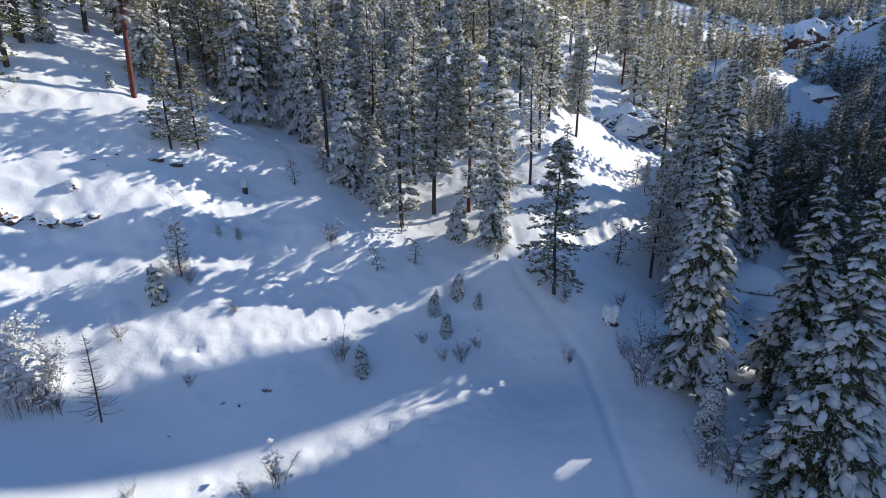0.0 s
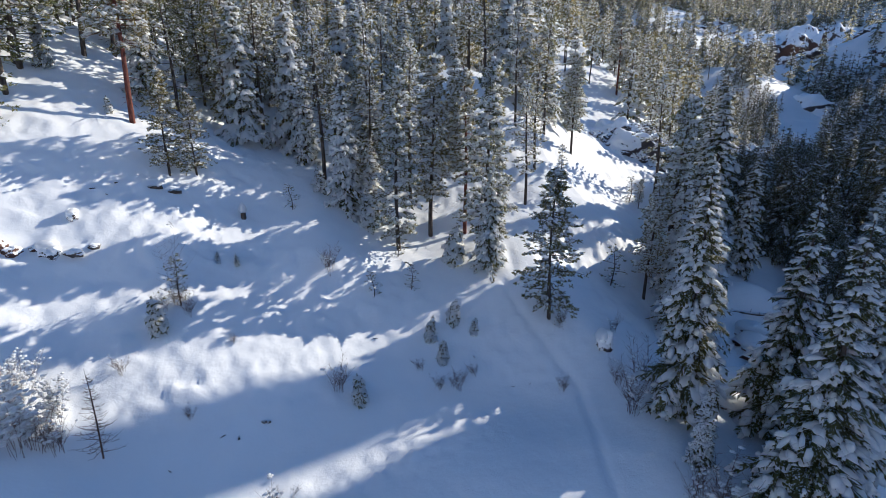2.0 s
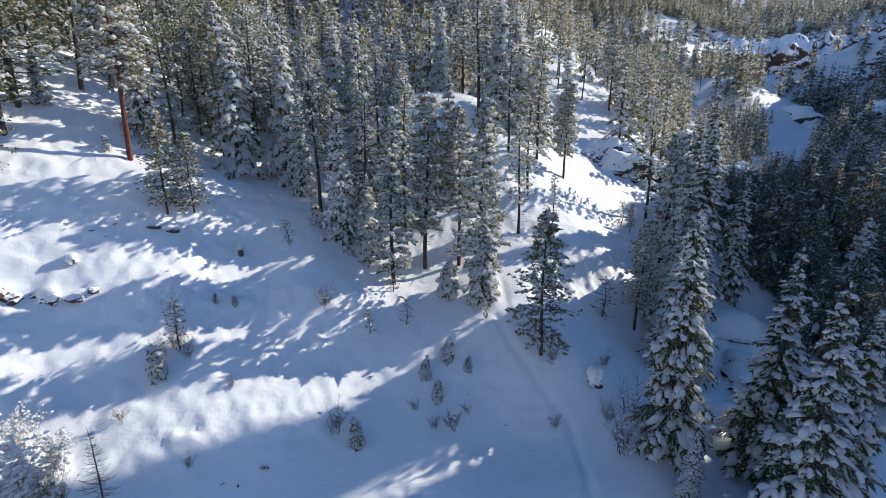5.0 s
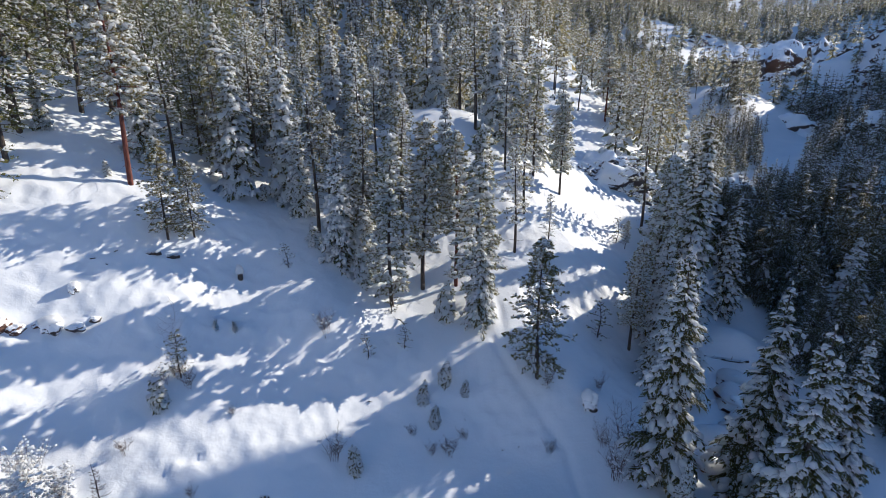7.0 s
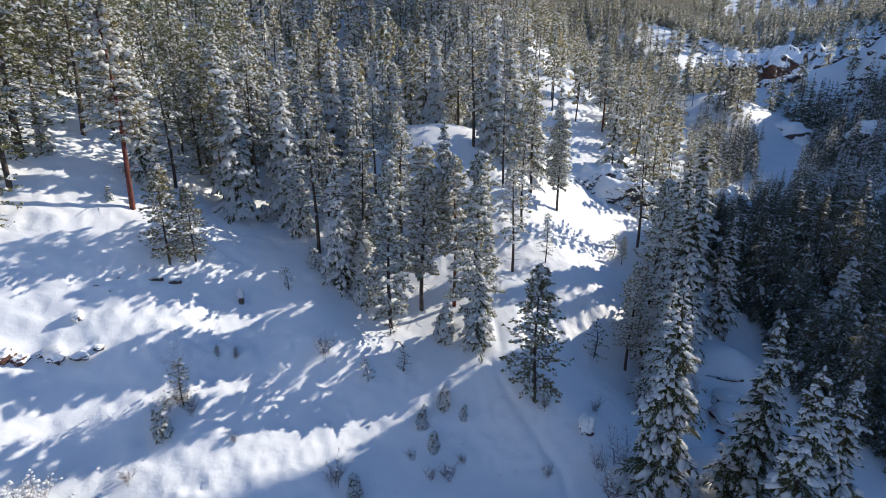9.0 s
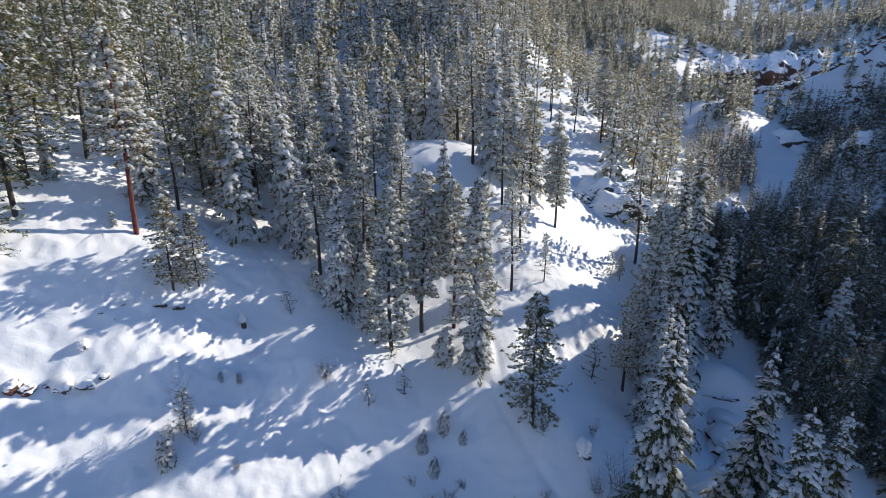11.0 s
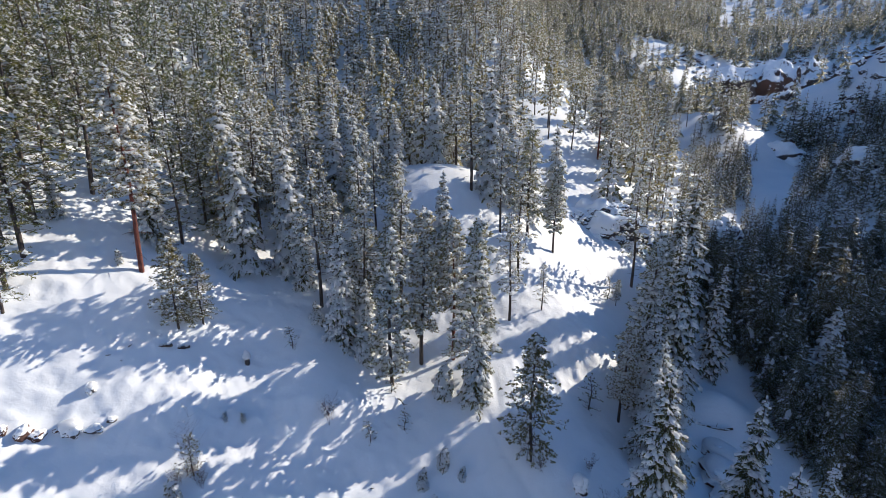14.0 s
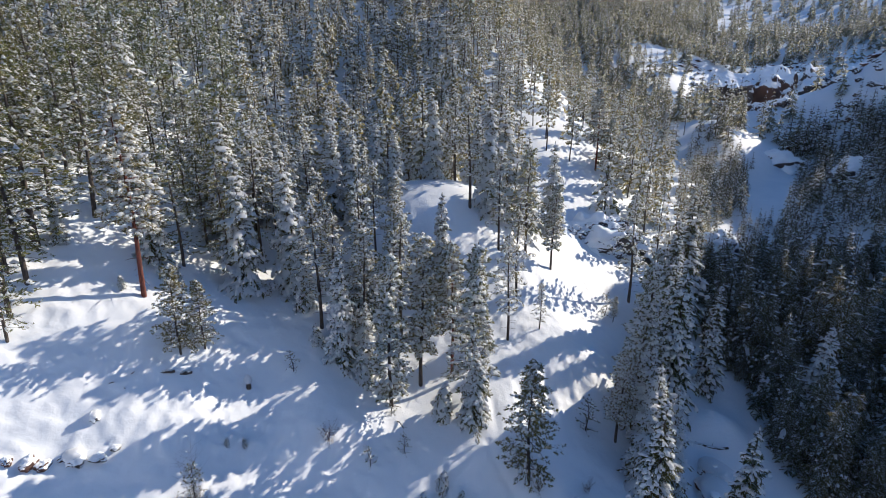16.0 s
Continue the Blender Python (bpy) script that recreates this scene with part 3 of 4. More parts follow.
RIGHT_TREES = [
    ("pine_a2", 21.9, 49.5, 12.9, 40), ("spruce_n0", 18.0, 32.6, 19.0, 10), ("spruce_a2", 17.2, 27.8, 6.2, 60), ("spruce_n1", 25.2, 32.2, 18.3, 20),
    # the three spruce_b in this row are added to shade the snow beyond them
    ("spruce_n1", 21.6, 24.0, 19.6, 150), ("spruce_n2", 27.2, 27.5, 17.2, 30), ("spruce_n2", 24.3, 26.3, 16.4, 170), ("spruce_a1", 52.0, 57.0, 14.5, 20), ("spruce_b1", 24.5, 46.3, 14.0, 0), ("spruce_b3", 22.9, 44.5, 12.0, 40), ("spruce_b0", 25.6, 44.4, 13.5, 0),
    ("spruce_n0", 31.6, 59.0, 19.4, -20), ("spruce_n2", 39.4, 61.6, 16.5, 26), ("pine_a1", 25.6, 53.0, 21.0, 75), ("spruce_a2", 25.2, 50.5, 14.5, 5),
    # spruce_b0 in this row is added to shade the clearing
    ("spruce_n1", 41.0, 74.0, 23.0, 50), ("spruce_b0", 35.5, 66.0, 17.0, 60), ("spruce_n2", 29.5, 53.2, 23.0, -10), ("pine_a2", 29.2, 71.5, 4.6, 0), ("spruce_n0", 37.5, 71.0, 20.0, 12), ("pine_a2", 34.0, 70.0, 15.0, 90),
]
LEFT_TREES = [
    # this pair is added to cast shade on the left slope
    ("pine_b1", -13.0, 56.2, 17.0, 30), ("pine_b0", -8.2, 58.6, 18.5, 80),
    ("pine_a0", -25.1, 46.6, 9.6, 15),
    ("pine_a0", -23.2, 48.0, 7.8, 500),
    ("pine_g2", -25.4, 61.8, 15.6, 20),
    ("pine_g2", -23.0, 61.2, 14.8, 170),
    ("spruce_a1", -27.8, 53.6, 3.3, 5),
    ("pine_g1", -41.2, 51.9, 20.4, 260),
    ("spruce_a2", -39.5, 53.1, 6.0, 11),
    ("pine_g2", -38.1, 42.5, 11.2, 44),
    ("pine_g1", -39.1, 59.0, 20.3, 99),
    ("spruce_a0", -31.6, 56.4, 10.7, 190),
    ("pine_g2", -29.4, 58.3, 14.6, 80),
    ("pine_g1", -31.1, 70.5, 15.6, 0),
    ("pole_pine", -19.9, 35.9, 4.2, 0),
    ("pine_g0", -38.8, 44.4, 16.8, 30),
    ("pine_g3", -39.5, 47.6, 19.0, 120),
    ("pine_g0", -40.4, 51.6, 21.1, 200),
    ("pine_g2", -41.5, 47.9, 21.4, 80),
    ("pine_g1", -40.9, 54.6, 17.8, 40),
    ("spruce_b2", -39.5, 53.6, 4.6, 40),
]
TREES = EDGE_TREES + RIGHT_TREES + LEFT_TREES
for kind, x, y, height, turn in TREES:
    tree(kind, x, y, height, turn * 0.25, SPRUCE_TAG if kind.startswith("spruce") else PINE_TAG)
tree("pine_a3", -30.1, 50.9, 20.4, 20, RED_TAG)

# young trees in the clearing
SAPLING_TAG = ("small snow-dusted young conifer standing in the snow", "sapling", "young trees in the clearing")
SAPLINGS = [
    ("sapling0", -20.6, 33.7, 2.6, 0),
    ("pinelet1", -2.6, 44.1, 2.5, 0),
    ("sapling1", 1.3, 41.2, 2.0, 0),
    ("sapling2", -0.6, 39.5, 2.1, 0),
    ("sapling2", 0.3, 37.4, 2.0, 0),
    ("sapling2", 3.1, 40.0, 1.5, 0),
    ("sapling0", -32.3, 50.8, 1.5, 0),
    ("sapling1", -20.1, 59.6, 1.9, 0),
    ("pinelet2", -14.9, 49.6, 2.8, 0),
    ("sapling1", 1.6, 48.4, 3.7, 0),
    ("pinelet0", -4.0, 47.8, 3.0, 0),
    ("sapling0", -6.1, 33.2, 2.3, 0),
    ("sapling1", -13.0, 53.8, 2.3, 0),
    ("sapling2", -19.0, 40.9, 1.0, 0),
    ("sapling0", -17.6, 41.4, 1.0, 0),
    ("pinelet2", -6.0, 42.3, 2.6, 0),
    ("pinelet1", 28.0, 72.1, 3.9, 0),
    ("sapling1", -7.3, 51.1, 3.5, 0),
    ("pinelet1", 10.7, 40.7, 1.8, 0),
]
for kind, x, y, height, turn in SAPLINGS:
    tree(kind, x, y, height, x * 7 % 90 - 45, SAPLING_TAG)


# ---- the forest ----
def in_forest(x, y):
    """How thickly trees stand at x, y: 0 to 1."""
    edge = 57 - 0.12 * (x + 20) if x < -12 else 53 + 0.05 * x
    if x < -36:
        edge = 49 + 0.3 * (-36 - x) if x < -41 else 62
    if y < edge:
        return 0.95 if x > 42.5 + 0.10 * abs(y - 60) and y > 12 else 0.0
    for ax, ay, r in ((-38, 58, 4.5), (-43, 62.5, 3.5), (-46, 93, 4.5), (-34, 66, 2.5), (-42, 56, 5.0), (72, 116, 4.5), (80, 96, 6.0), (66, 84, 5.0), (92, 104, 6.0)):  # small openings
        if math.hypot(x - ax, y - ay) < r:
            return 0.0
    if 11 + 0.08 * (y - 53) < x < 34 and y < 92:
        return 0.25 if 0.866 * y - 0.5 * x > 54 and x < 22 else 0.0
    if math.hypot(x - 124, y - 180) < 15:
        return 0.05
    if -2 < x < 14 and 60 < y < 77:  # sunny glade behind the edge of the wood
        return 0.22
    if -6 < x < 14 and 74 < y < 90:
        return 0.3
    if 20 < x < 46 and y < 125:
        return 0.30 if y > 104 else 0.12
    if 14 < x < 24 and y < 112:
        return 0.4
    if x > 42 and y < 120:
        return 0.95
    if x > 30 and y < 200:
        return 0.38 if x < 0.62 * y - 10 else 0.75
    if x > 0.55 * y and y >= 196 and not (120 < x < 300 and y < 330):
        return 0.5
    if 120 < x < 300 and 196 < y < 330:
        return 0.14 if x < 0.72 * y else 0.22
    return 0.72 if -8 < x < 14 and y < 92 else 1.0


FOREST_SPRUCE = ("snow-laden spruce in the forest on the hillside", "tree", "forest trees")
FOREST_PINE = ("slender green pine dusted with snow in the forest", "tree", "forest trees")
taken = [(t[1], t[2]) for t in TREES]
rng = random.Random(11)


def sites(y0, y1, step, left=0.95, right=0.97):
    """Jittered places for trees, thinned by in_forest()."""
    y = y0
    while y < y1:
        x = -left * y - 8
        while x < right * y + 10:
            px, py = x + rng.uniform(-0.45, 0.45) * step, y + rng.uniform(-0.45, 0.45) * step
            x += step
            if rng.random() < in_forest(px, py) and min((px - a) ** 2 + (py - b) ** 2 for a, b in taken) > 5.0:
                yield px, py
        y += step


def crown_room(x, y):
    """The height that trees reach in the sunken wood of the ravine, whose crowns stay below the far crag's foot."""
    d, side = math.hypot(x, y), x / max(y, 1)
    if side < 0.5 or x < 42 or d > 205:
        return 30.0
    fall = 0.14 if side < 0.66 else 0.105 if side < 0.78 else 0.085
    room = 30.0 - fall * d - float(land(x, y))
    return max(room, rng.uniform(7.0, 11.5) if side > 0.75 or side < 0.66 else rng.uniform(4.5, 6.5)) if d < (150 if 0.67 < side < 0.75 else 260) else room


def stand_forest(y0, y1, step, grade, low, high):
    for px, py in sites(y0, y1, step):
        h = rng.uniform(low, high) * (1.0 if rng.random() < 0.8 else 0.65)
        if px > -8 and 44.3 < 0.866 * py - 0.5 * px < 50.5 and py < 72:
            h = min(h, 8.5)  # kept low so that sun reaches the bank
        elif px < -2 and 50.5 < 0.866 * py - 0.5 * px < 55.5 and py < 66:
            # kept tall to throw shade on the slope above the bank
            h = max(h, 16.0)
        h = max(h, 14.0) if px < -34 else h
        h = min(h, crown_room(px, py))
        if h < 3.5:
            continue
        pine = rng.random() < (0.55 if px < 35 else 0.2)
        pine = pine or px < -28 and rng.random() < 0.6
        pine = pine and px < 43
        key = f"{'pine' if pine else 'spruce'}_{'g' if pine and px < -27 else grade}{rng.randrange(4)}" if pine or px < 43 else f"spruce_r{rng.randrange(2)}"
        tree(key, px, py, h, rng.uniform(-45, 45), FOREST_PINE if pine else FOREST_SPRUCE)


stand_forest(14, 92, 4.2, "b", 10, 19)


def joined_wood(name, y0, y1, step, grade, low, high, label, needles, ravine_only=False):
    """Trees too far off to count, joined into one object with its snow."""
    gather = {}
    for px, py in sites(y0, y1, step, 0.92, 0.95):
        if ravine_only and (px < 0.53 * py or 0.67 < px / py < 0.75 and py > 135):
            continue
        pine = rng.random() < (0.5 if px > -0.35 * py else 0.8)
        deep = grade == "c" and px > 0.5 * py + 8  # ravine wood, drawn with the needles that carry its shade in their colour
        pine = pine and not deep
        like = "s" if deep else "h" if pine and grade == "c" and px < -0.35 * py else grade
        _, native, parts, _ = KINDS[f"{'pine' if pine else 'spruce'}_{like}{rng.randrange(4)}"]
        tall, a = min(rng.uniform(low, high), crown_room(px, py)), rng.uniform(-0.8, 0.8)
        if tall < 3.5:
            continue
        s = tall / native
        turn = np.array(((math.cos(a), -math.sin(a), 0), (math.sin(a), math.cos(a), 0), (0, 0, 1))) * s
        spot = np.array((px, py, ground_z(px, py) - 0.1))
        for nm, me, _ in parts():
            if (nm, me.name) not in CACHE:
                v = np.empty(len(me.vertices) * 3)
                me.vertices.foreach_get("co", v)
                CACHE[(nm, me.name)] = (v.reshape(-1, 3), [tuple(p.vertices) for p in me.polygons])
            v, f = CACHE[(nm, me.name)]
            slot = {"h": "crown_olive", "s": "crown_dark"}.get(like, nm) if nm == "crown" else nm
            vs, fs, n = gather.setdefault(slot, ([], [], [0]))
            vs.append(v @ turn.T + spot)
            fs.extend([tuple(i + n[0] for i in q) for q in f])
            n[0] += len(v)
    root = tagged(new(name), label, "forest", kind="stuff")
    for slot, mat in (("crown", needles), ("crown_olive", NEEDLE_OLIVE), ("crown_dark", NEEDLE_SHADE), ("trunk", BARK), ("snow_load", CLUMP)):
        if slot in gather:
            vs, fs, _ = gather[slot]
            o = mesh_object(slot.replace("_olive", "").replace("_dark", ""), np.concatenate(vs).tolist(), fs, mat, root, False)
            o["kind"] = "stuff"


CACHE = {}
joined_wood("upper_forest", 92, 200, 5.4, "c", 12, 18, "dense snowy conifer forest on the upper slope", NEEDLE_FROST)
joined_wood("ravine_wood", 60, 185, 4.6, "c", 9, 15, "conifer wood filling the ravine, its needles toned dark for shade", NEEDLE_FROST, True)


def far_parts(seed):
    """A simple conifer for the far slopes."""
    r = random.Random(seed)
    wood, crown, snow = Soup(), Soup(), Soup()
    for k in range(13):
        f = (k + r.uniform(-0.3, 0.3)) / 13 if k else 0.0
        w = (1 - f) ** 0.9 * r.uniform(1.8, 2.6) + 0.25
        turn = r.random() * 6.28
        for q in range(4):
            a = turn + q * 1.57 + r.uniform(-0.6, 0.6)
            d = np.array((math.cos(a), math.sin(a), 0)) * w - UP * w * r.uniform(0.45, 0.8)
            side = np.array((-math.sin(a), math.cos(a), 0))
            p = np.array((0, 0, 12 * (0.12 + 0.87 * f)))
            crown.blade(p, d * r.uniform(0.7, 1.2), side + UP * r.uniform(-0.4, 0.4), 0.5 * w)
            if r.random() < 0.6:
                snow.blade(p + d * 0.3 + UP * 0.12, d * 0.75, side + UP * r.uniform(-0.4, 0.4), 0.26 * w)
    wood.tube([(0, 0, -0.3), (0, 0, 12)], [0.16, 0.03], 3)
    return wood, crown, snow


kind_of("far0", "spruce_tree", 12, far_parts(90), BARK, NEEDLE_RIME)
kind_of("far1", "spruce_tree", 12, far_parts(91), BARK, NEEDLE_RIME)
for k in range(4):
    KINDS[f"spruce_d{k}"] = KINDS[f"far{k % 2}"]
    KINDS[f"pine_d{k}"] = KINDS[f"far{(k + 1) % 2}"]
joined_wood("mountain_woods", 200, 450, 6.6, "d", 13, 19, "dense conifer forest on the far hill", NEEDLE_RIME)
joined_wood("far_woods", 450, 760, 12.5, "d", 14, 22, "distant conifer forest covering the mountain slopes", NEEDLE_RIME)


# ---- rocks ----
def rock_shape(seed, detail, jag):
    bm = bmesh.new()
    bmesh.ops.create_icosphere(bm, subdivisions=detail, radius=1.0)
    off = Vector((seed * 3.7, seed * 1.9, seed * 5.1))
    for v in bm.verts:
        p = v.co.copy()
        d = noise.noise(p * 1.3 + off) * 0.5 + noise.noise(p * 3.1 + off) * 0.28 + noise.noise(p * 7 + off) * 0.12
        step = math.floor((p.z + 0.15 * noise.noise(p * 2 + off)) * 4) / 4
        v.co = p * (1 + jag * d) + Vector((p.x, p.y, 0)) * ((0.16 if detail < 5 else 0.10) * jag * (step - p.z) * 4)
    for f in bm.faces:
        f.smooth = True
    me = bpy.data.meshes.new("stone")
    bm.to_mesh(me)
    bm.free()
    return me


def cap_shape(seed):
    bm = bmesh.new()
    bmesh.ops.create_icosphere(bm, subdivisions=3, radius=1.0)
    off = Vector((seed * 2.3, seed * 4.9, seed))
    for v in bm.verts:
        p = v.co
        k = 1 + 0.22 * noise.noise(p * 1.7 + off)
        v.co = Vector((p.x * k, p.y * k, (p.z if p.z > 0 else p.z * 0.25) * k))
    for f in bm.faces:
        f.smooth = True
    me = bpy.data.meshes.new("snow_cap")
    bm.to_mesh(me)
    bm.free()
    me.materials.append(CLUMP)
    return me


def boulder(name, x, y, z, sx, sy, sz, seed, mat, label, cap=True, turn=0.0, detail=4):
    root = new(name)
    root.matrix_basis = pose(x, y, z, 0, 0, turn)
    me = rock_shape(seed, detail, 0.75 if detail < 5 else 0.7)
    me.materials.append(mat)
    o = new("stone", me)
    o.parent, o.scale = root, (sx, sy, sz)
    if cap:
        c = new("snow_cap", cap_shape(seed))
        c.parent, c.scale, c.location = root, (sx * 1.02, sy * 0.98, sz * 0.6), (-0.1 * sx, 0.12 * sy, sz * 0.55)
        c["label"] = "thick white cushion of snow"
    return tagged(root, label, "rock")


BANK_ROCK = "dark rock showing through the snow bank"
for k, (x, y, sx, sz, red) in enumerate(((-29.7, 36.6, 0.85, 0.75, 1), (-31.6, 35.6, 0.6, 0.5, 1), (-32.4, 35.3, 0.75, 0.55, 1), (-33.6, 34.9, 0.45, 0.4, 1), (-28.2, 37.1, 0.8, 0.35, 0), (-27.2, 38.0, 0.45, 0.25, 0), (-30.6, 36.3, 0.3, 0.25, 1), (-29.4, 39.3, 0.5, 0.55, 0))):
    boulder("rock", x, y, ground_z(x, y) + 0.05, sx, sx * 0.8, sz, k + 1, ROCK_WRAPPED if k in (0, 7) else ROCK_RED if red else ROCK, BANK_ROCK, k in (0, 7), k * 41)
boulder("rock", 14.4, 39.5, ground_z(14.4, 39.5) + 0.3, 0.75, 0.65, 1.25, 6, ROCK_WRAPPED, "upright rock wrapped in drifted snow")
RAVINE_ROCK = "rust-brown ravine boulder under a cushion of snow"
for k, (x, y, s) in enumerate(((25.9, 38.1, 1.7), (26.6, 36.2, 1.3), (23.4, 34.8, 1.2), (28.6, 39.6, 1.5), (24.6, 36.6, 1.0), (28.0, 37.2, 1.1), (30.5, 41.5, 1.6), (31.5, 45.0, 1.8), (33.5, 48.0, 1.6))):
    boulder("boulder", x, y, ground_z(x, y) + 0.15 * s, s * 1.25, s, s * 0.8, 11 + k, ROCK_RED, RAVINE_ROCK, True, k * 37)
OUTCROP = "craggy rock outcrop with snow on its ledges"
for k, (x, y, z, sx, sy, sz) in enumerate(((35.0, 99.0, 12.0, 9.0, 8.0, 8.0), (38.5, 93.0, 7.0, 5.5, 5.0, 5.5), (31.5, 91.0, 10.5, 4.0, 3.6, 4.0), (41.5, 97.0, 10.0, 5.0, 5.0, 6.5), (127.0, 182.0, 17.0, 13.0, 10.0, 9.5), (64.0, 105.0, 10.0, 5.5, 4.5, 5.0), (124.0, 134.0, 19.0, 11.0, 9.0, 9.0))):
    boulder("rock_outcrop", x, y, z, sx, sy, sz, 31 + k, CRAG_SNOWY, OUTCROP, False, k * 33, 5)
for k, (x, y, z, sx, sy, sz) in enumerate(((178, 294, 46, 20, 11, 14), (199, 293, 44, 22, 12, 20), (225, 299, 45, 26, 13, 19), (250, 304, 48, 26, 14, 18), (165, 288, 49, 12, 9, 10), (208, 284, 37, 18, 10, 12), (236, 290, 38, 20, 10, 12))):
    boulder("cliff", x, y, z, sx, sy, sz, 41 + k, CRAG_RED if k in (1, 5) else CRAG, "dark far cliff with snowy ledges", False, k * 20, 5)
spots = random.Random(5)
LEDGE_STONE = [rock_shape(60 + k, 3, 1.1) for k in range(4)]
for k, me in enumerate(LEDGE_STONE):
    me.materials.append(CRAG if k else CRAG_RED)


def ledge_rock(x, y, size, label, group, z=None):
    o = new("ledge_rock", LEDGE_STONE[spots.randrange(4)])
    o.matrix_basis = pose(x, y, (ground_z(x, y) if z is None else z) - 0.05 * size, spots.uniform(-15, 15), spots.uniform(-15, 15), spots.uniform(0, 360))
    o.scale = (size * spots.uniform(0.8, 1.7), size * spots.uniform(0.6, 1.0), size * spots.uniform(0.5, 0.9))
    tagged(o, label, "rock", group)


for k in range(110):  # ledges of the far crag
    u, v = spots.random(), spots.random()
    ledge_rock(150 + 125 * u, 262 + 20 * u + 62 * v, spots.uniform(0.9, 2.4), "dark ledge of rock on the far crag", "ledges of the far crag")
for k in range(60):  # the bare slope beside the ravine
    u, v = spots.random(), spots.random()
    ledge_rock(138 + 70 * u, 176 + 45 * u + 30 * (v - 0.5), spots.uniform(0.8, 2.4), "dark rock breaking through the far slope", "rocks of the far slope")
for k in range(150):  # broken ledges of the rocky slope over the ravine
    u, v = spots.random(), spots.random()
    ledge_rock(150 + 105 * u, 214 + 95 * v + 30 * u, spots.uniform(1.2, 3.6), "dark ledge of rock on the far crag", "ledges of the far crag")
for k in range(75):  # face of the snowy dome
    a, w = spots.uniform(-2.7, 0.5), spots.uniform(0.35, 1.0)
    x, y = 35 + math.cos(a) * w * 8.6, 98 + math.sin(a) * w * 8.2
    swell = 1 - ((x - 35) / 9) ** 2 - ((y - 99) / 8) ** 2
    z = max(ground_z(x, y), 12 + 7.6 * math.sqrt(max(swell, 0.0)))
    ledge_rock(x, y, spots.uniform(0.35, 1.2), "small dark rock on the face of the dome", "rocks of the snowy dome", z)


# ---- bare shrubs ----
def shrub_parts(seed, stems, height, spread, side, snowy):
    r = random.Random(seed)
    wood, snow = Soup(), Soup()
    for k in range(stems):
        a = r.random() * 6.283
        out = np.array((math.cos(a), math.sin(a), 0.0))
        h, w = height * r.uniform(0.55, 1.0), spread * r.uniform(0.2, 1.0)
        base = out * 0.08 + np.array((r.uniform(-0.25, 0.25), r.uniform(-0.25, 0.25), 0.0)) * spread

        def at(s):
            return base + out * w * s ** 1.4 + UP * h * s
        wood.tube([at(0) - UP * 0.3, at(0.35), at(0.7), at(1.0)], [0.011, 0.009, 0.006, 0.003], 3)
        for j in range(side):
            s = r.uniform(0.2, 0.95)
            b = r.random() * 6.283
            d = np.array((math.cos(b), math.sin(b), r.uniform(0.3, 1.2)))
            ln = height * r.uniform(0.08, 0.24) * (1.15 - 0.6 * s)
            p = at(s)
            wood.tube([p, p + d * ln * 0.5, p + d * ln + UP * 0.1 * ln], [0.006, 0.005, 0.002], 3)
            if r.random() < snowy:
                q = r.uniform(0.05, 0.12) * (1 + 0.3 * (snowy > 0.5))
                snow.pad(p + d * ln * r.uniform(0.3, 0.9), np.array((q * 1.4, 0, 0)), np.array((0, q, 0)), UP * q * 0.8, r, 5)
    return wood, snow


def larch_parts(seed, height):
    r = random.Random(seed)
    wood = Soup()
    wood.tube([(0, 0, -0.3), (0.05, 0.03, height * 0.4), (0.0, 0.08, height * 0.75), (-0.05, 0.05, height)], [0.06, 0.045, 0.025, 0.006], 6)
    for k in range(95):
        f = r.uniform(0.06, 0.97)
        a = r.random() * 6.283
        ln = (1 - f) * 1.5 * r.uniform(0.5, 1.1) + 0.12
        p = np.array((0.0, 0.05, f * height))
        d = np.array((math.cos(a), math.sin(a), 0.15))
        wood.tube([p, p + d * ln * 0.6 - UP * 0.05, p + d * ln + UP * 0.12 * ln], [0.016, 0.012, 0.005], 3)
        for j in range(2):
            q = p + d * ln * r.uniform(0.4, 0.9)
            wood.tube([q, q + np.array((r.uniform(-1, 1), r.uniform(-1, 1), 0.4)) * 0.22 * ln], [0.012, 0.006], 3)
    return wood, Soup()


SHRUB_KINDS = {}
for k in range(4):
    SHRUB_KINDS[f"bare{k}"] = (2.5, shrub_parts(200 + k, 15, 2.5, 1.3, 18, 0.10))
for k in range(2):
    SHRUB_KINDS[f"snowy{k}"] = (4.5, shrub_parts(210 + k, 16, 4.5, 1.7, 22, 0.7))
SHRUB_KINDS["larch"] = (6.0, larch_parts(220, 6.0))
SHRUB_KINDS["birch"] = (7.0, shrub_parts(231, 3, 7.0, 0.7, 26, 0.03))
SHRUB_KINDS["frosted0"] = (9.0, shrub_parts(232, 7, 9.0, 3.2, 34, 0.5))
SHRUB_KINDS["frosted1"] = (9.0, shrub_parts(233, 6, 9.0, 2.6, 34, 0.5))
SHRUB_PROTO = {}


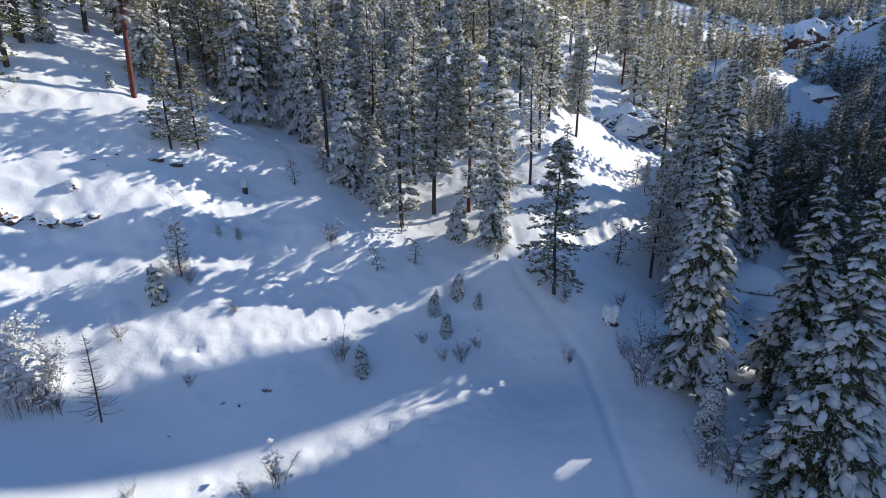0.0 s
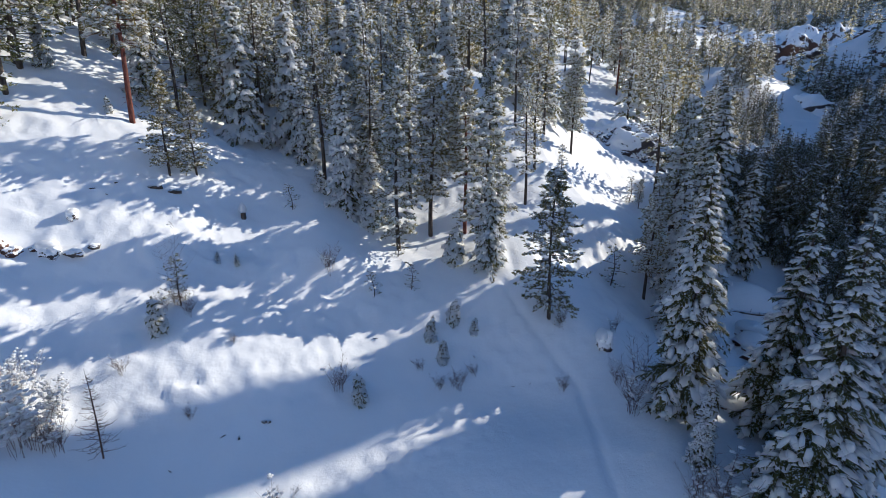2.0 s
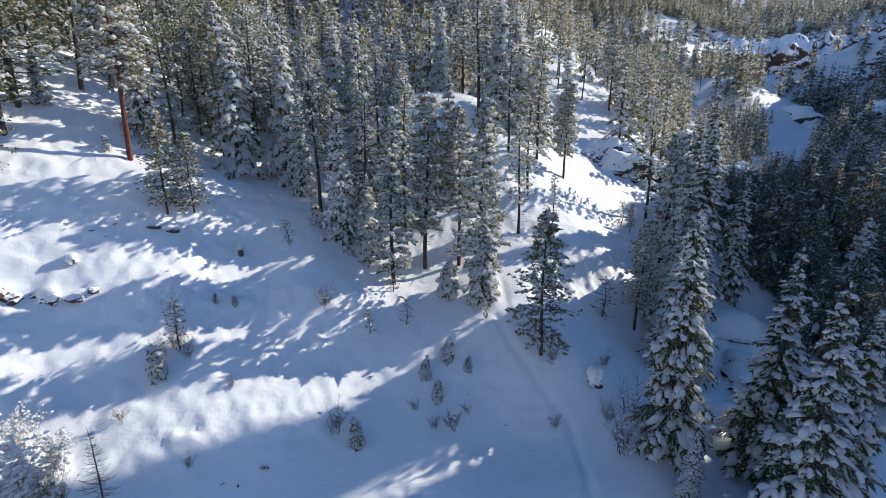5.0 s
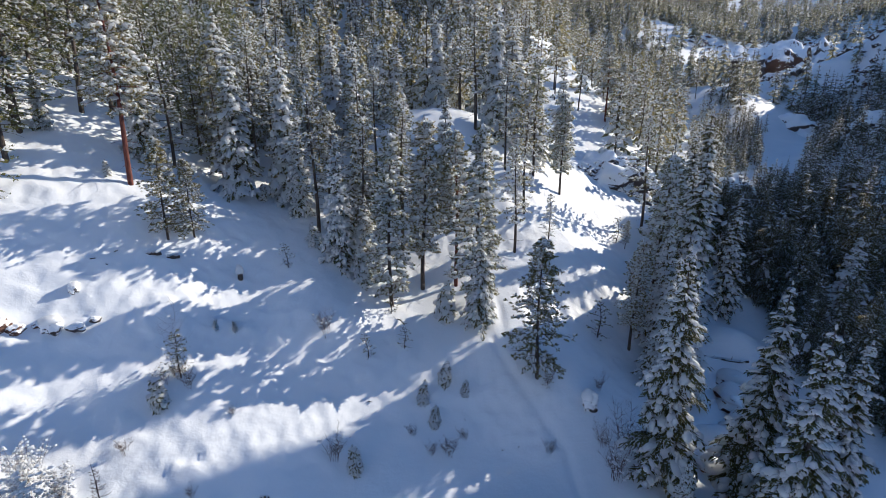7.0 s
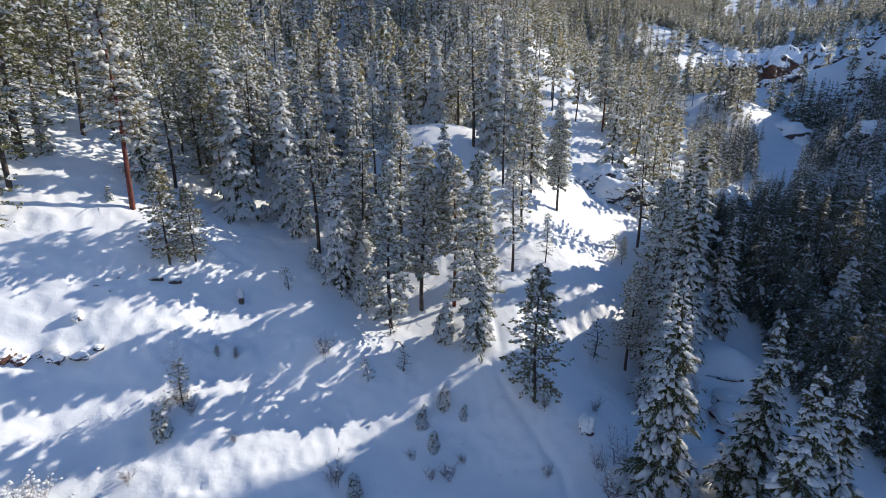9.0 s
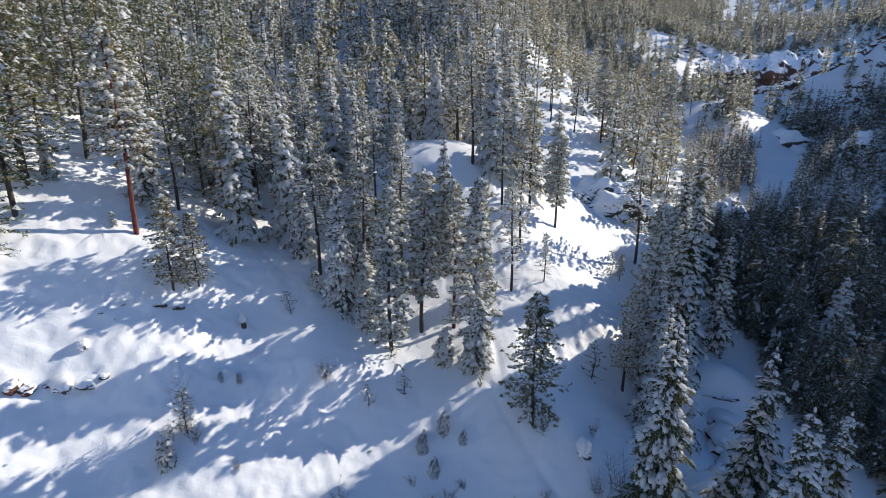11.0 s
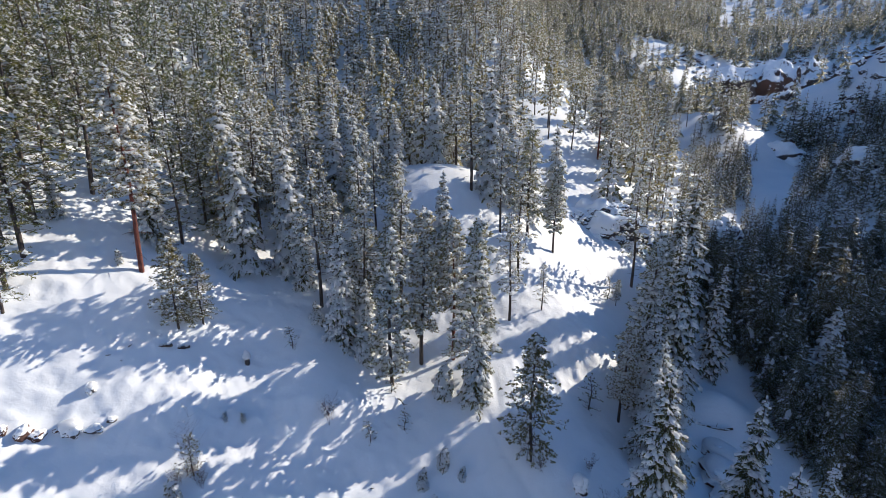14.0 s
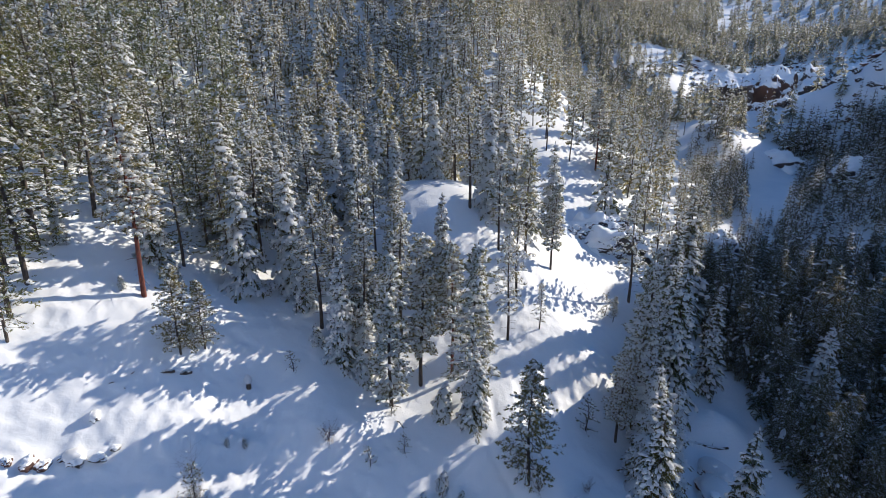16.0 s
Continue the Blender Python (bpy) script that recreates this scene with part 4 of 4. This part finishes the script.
def shrub(key, x, y, height, turn, label, category="shrub"):
    native, (wood, snow) = SHRUB_KINDS[key]
    m = pose(x, y, ground_z(x, y) - 0.05, 0, 0, turn)
    if key not in SHRUB_PROTO:
        root = new({"larch": "larch_tree", "birch": "birch_tree"}.get(key, "deciduous_tree" if key.startswith("frosted") else "shrub"))
        root.matrix_basis = m
        o = new("stem", as_mesh("stem", wood, TWIG_FROST if key.startswith("frosted") else TWIG, True))
        o.parent = root
        if snow.n:
            o = new("snow_load", as_mesh("snow_load", snow, CLUMP, True))
            o.parent = root
            o["kind"] = "stuff"
        SHRUB_PROTO[key] = t = root
    else:
        t = copy_thing(SHRUB_PROTO[key], m)
    t.scale = (height / native,) * 3
    tagged(t, label, category, "shrubs in the clearing" if category == "shrub" else "")


SHRUBS = [
    ("bare", -20.1, 36.0, 2.1, 0),
    ("bare", -10.1, 43.0, 2.9, 0),
    ("bare", -7.6, 33.7, 2.8, 0),
    ("bare", 1.4, 35.0, 2.4, 0),
    ("bare", -1.6, 36.5, 1.4, 0),
    ("bare", 10.0, 35.7, 1.7, 0),
    ("bare", -9.7, 24.0, 2.9, 0),
    ("bare", -11.0, 23.1, 1.5, 0),
    ("bare", -16.7, 21.8, 1.1, 0),
    ("bare", -15.6, 34.5, 1.1, 0),
    ("bare", 14.4, 32.5, 3.6, 0),
    ("bare", 14.5, 35.8, 2.4, 0),
    ("bare", 16.3, 35.2, 4.7, 0),
    ("bare", 17.2, 24.3, 4.4, 0),
    ("bare", 15.9, 25.2, 3.0, 0),
    ("bare", 10.8, 41.1, 1.6, 0),
    ("bare", 15.9, 41.8, 1.9, 0),
    ("bare", -22.7, 25.3, 2.6, 0),
    ("bare", -23.3, 25.0, 3.0, 0),
    ("bare", -21.6, 30.4, 1.6, 0),
    ("bare", 2.8, 36.5, 1.3, 0),
    ("bare", 0.0, 34.9, 1.5, 0),
    ("bare", -16.8, 29.1, 1.2, 0),
    ("snowy", -24.2, 24.5, 5.2, 0),
    ("snowy", -25.6, 26.9, 4.2, 0),
    ("snowy", -23.6, 26.6, 3.6, 0),
    ("bare", -21.0, 35.2, 1.9, 0),
    ("bare", -19.2, 35.4, 1.7, 0),
    ("larch", -20.4, 25.7, 6.1, 0),
]
for i, (kind, x, y, height, turn) in enumerate(SHRUBS):
    if kind == "larch":
        shrub("larch", x, y, height, 0, "slender leafless young larch with bare twigs", "tree")
    elif kind == "snowy":
        shrub(f"snowy{i % 2}", x, y, height, i * 50, "leafless shrub thickly crusted with white snow")
    else:
        shrub(f"bare{i % 4}", x, y, min(height, 4.5), i * 67, "leafless brown shrub poking out of the snow")


shrub("birch", -20.4, 36.3, 6.8, 30, "thin leafless birch rising beside a young pine", "tree")
for k, (x, y, h) in enumerate(((57, 70, 10), (65, 84, 12), (68, 70, 10), (54, 64, 8), (79, 95, 14), (60, 62, 8), (47, 52, 6), (84, 99, 13), (92, 104, 12), (76, 90, 12), (89, 100, 12), (62, 82, 10))):
    shrub(f"frosted{k % 2}", x, y, h, k * 70, "bare deciduous tree with frosted branches in the ravine", "tree")


# ---- stump, logs and scraps of wood ----
def stump(x, y):
    root = new("tree_stump")
    root.matrix_basis = pose(x, y, ground_z(x, y) - 0.1)
    s = Soup()
    s.tube([(0, 0, -0.2), (0.02, 0, 0.4), (0, 0.03, 0.85)], [0.30, 0.24, 0.22], 9)
    o = new("stump_wood", as_mesh("stump_wood", s, BARK, True))
    o.parent = root
    c = new("snow_cap", cap_shape(77))
    c.parent, c.scale, c.location = root, (0.40, 0.40, 0.75), (0, 0, 0.80)
    tagged(root, "short dark tree stump under a tall cap of snow", "stump")


def log(x, y, length, radius, turn, seed, label="fallen dark log half buried in snow", name="fallen_log"):
    r = random.Random(seed)
    root = new(name)
    root.matrix_basis = pose(x, y, ground_z(x, y) + radius * 0.4, 0, 0, turn)
    s, c = Soup(), Soup()
    pts = [np.array((length * (k / 5 - 0.5), r.uniform(-0.06, 0.06) * length, r.uniform(-0.3, 0.5) * radius)) for k in range(6)]
    s.tube(pts, [radius * r.uniform(0.6, 1.1) for _ in pts], 6)
    for k in range(4):
        p = pts[r.randrange(6)]
        s.tube([p, p + np.array((r.uniform(-1, 1), r.uniform(-1, 1), r.uniform(0.2, 1.0))) * length * 0.14], [radius * 0.35, radius * 0.1], 4)
    o = new("log_wood", as_mesh("log_wood", s, BARK, True))
    o.parent = root
    for k in range(5):
        if r.random() < 0.6:
            c.pad(pts[k] + UP * radius * 0.8, np.array((length * 0.12, 0, 0)), np.array((0, radius * 1.1, 0)), UP * radius * 0.8, r, 6)
    if c.n:
        o = new("snow_load", as_mesh("snow_load", c, CLUMP, True))
        o.parent = root
        o["kind"] = "stuff"
    tagged(root, label, "log")


stump(-18.8, 46.9)
log(-25.6, 44.4, 1.6, 0.16, 15, 1)
log(-24.2, 45.0, 1.5, 0.16, 25, 2)
log(34.5, 52.0, 5.0, 0.14, -20, 3)
log(-3.4, 47.2, 2.6, 0.07, -60, 4)
for k, (x, y, s) in enumerate(((-12.1, 30.0, 0.7), (-14.4, 28.5, 0.35), (-13.4, 28.6, 0.4), (-16.6, 25.8, 0.35), (-29.3, 42.1, 0.4), (-28.0, 43.3, 0.4), (-28.1, 41.9, 0.35), (6.0, 35.9, 0.3), (7.4, 36.2, 0.3), (2.9, 38.0, 0.3), (-5.5, 39.0, 0.35))):
    log(x, y, s, s * 0.14, k * 53, 20 + k, "small dark scrap of branch lying on the snow", "branch_scrap")
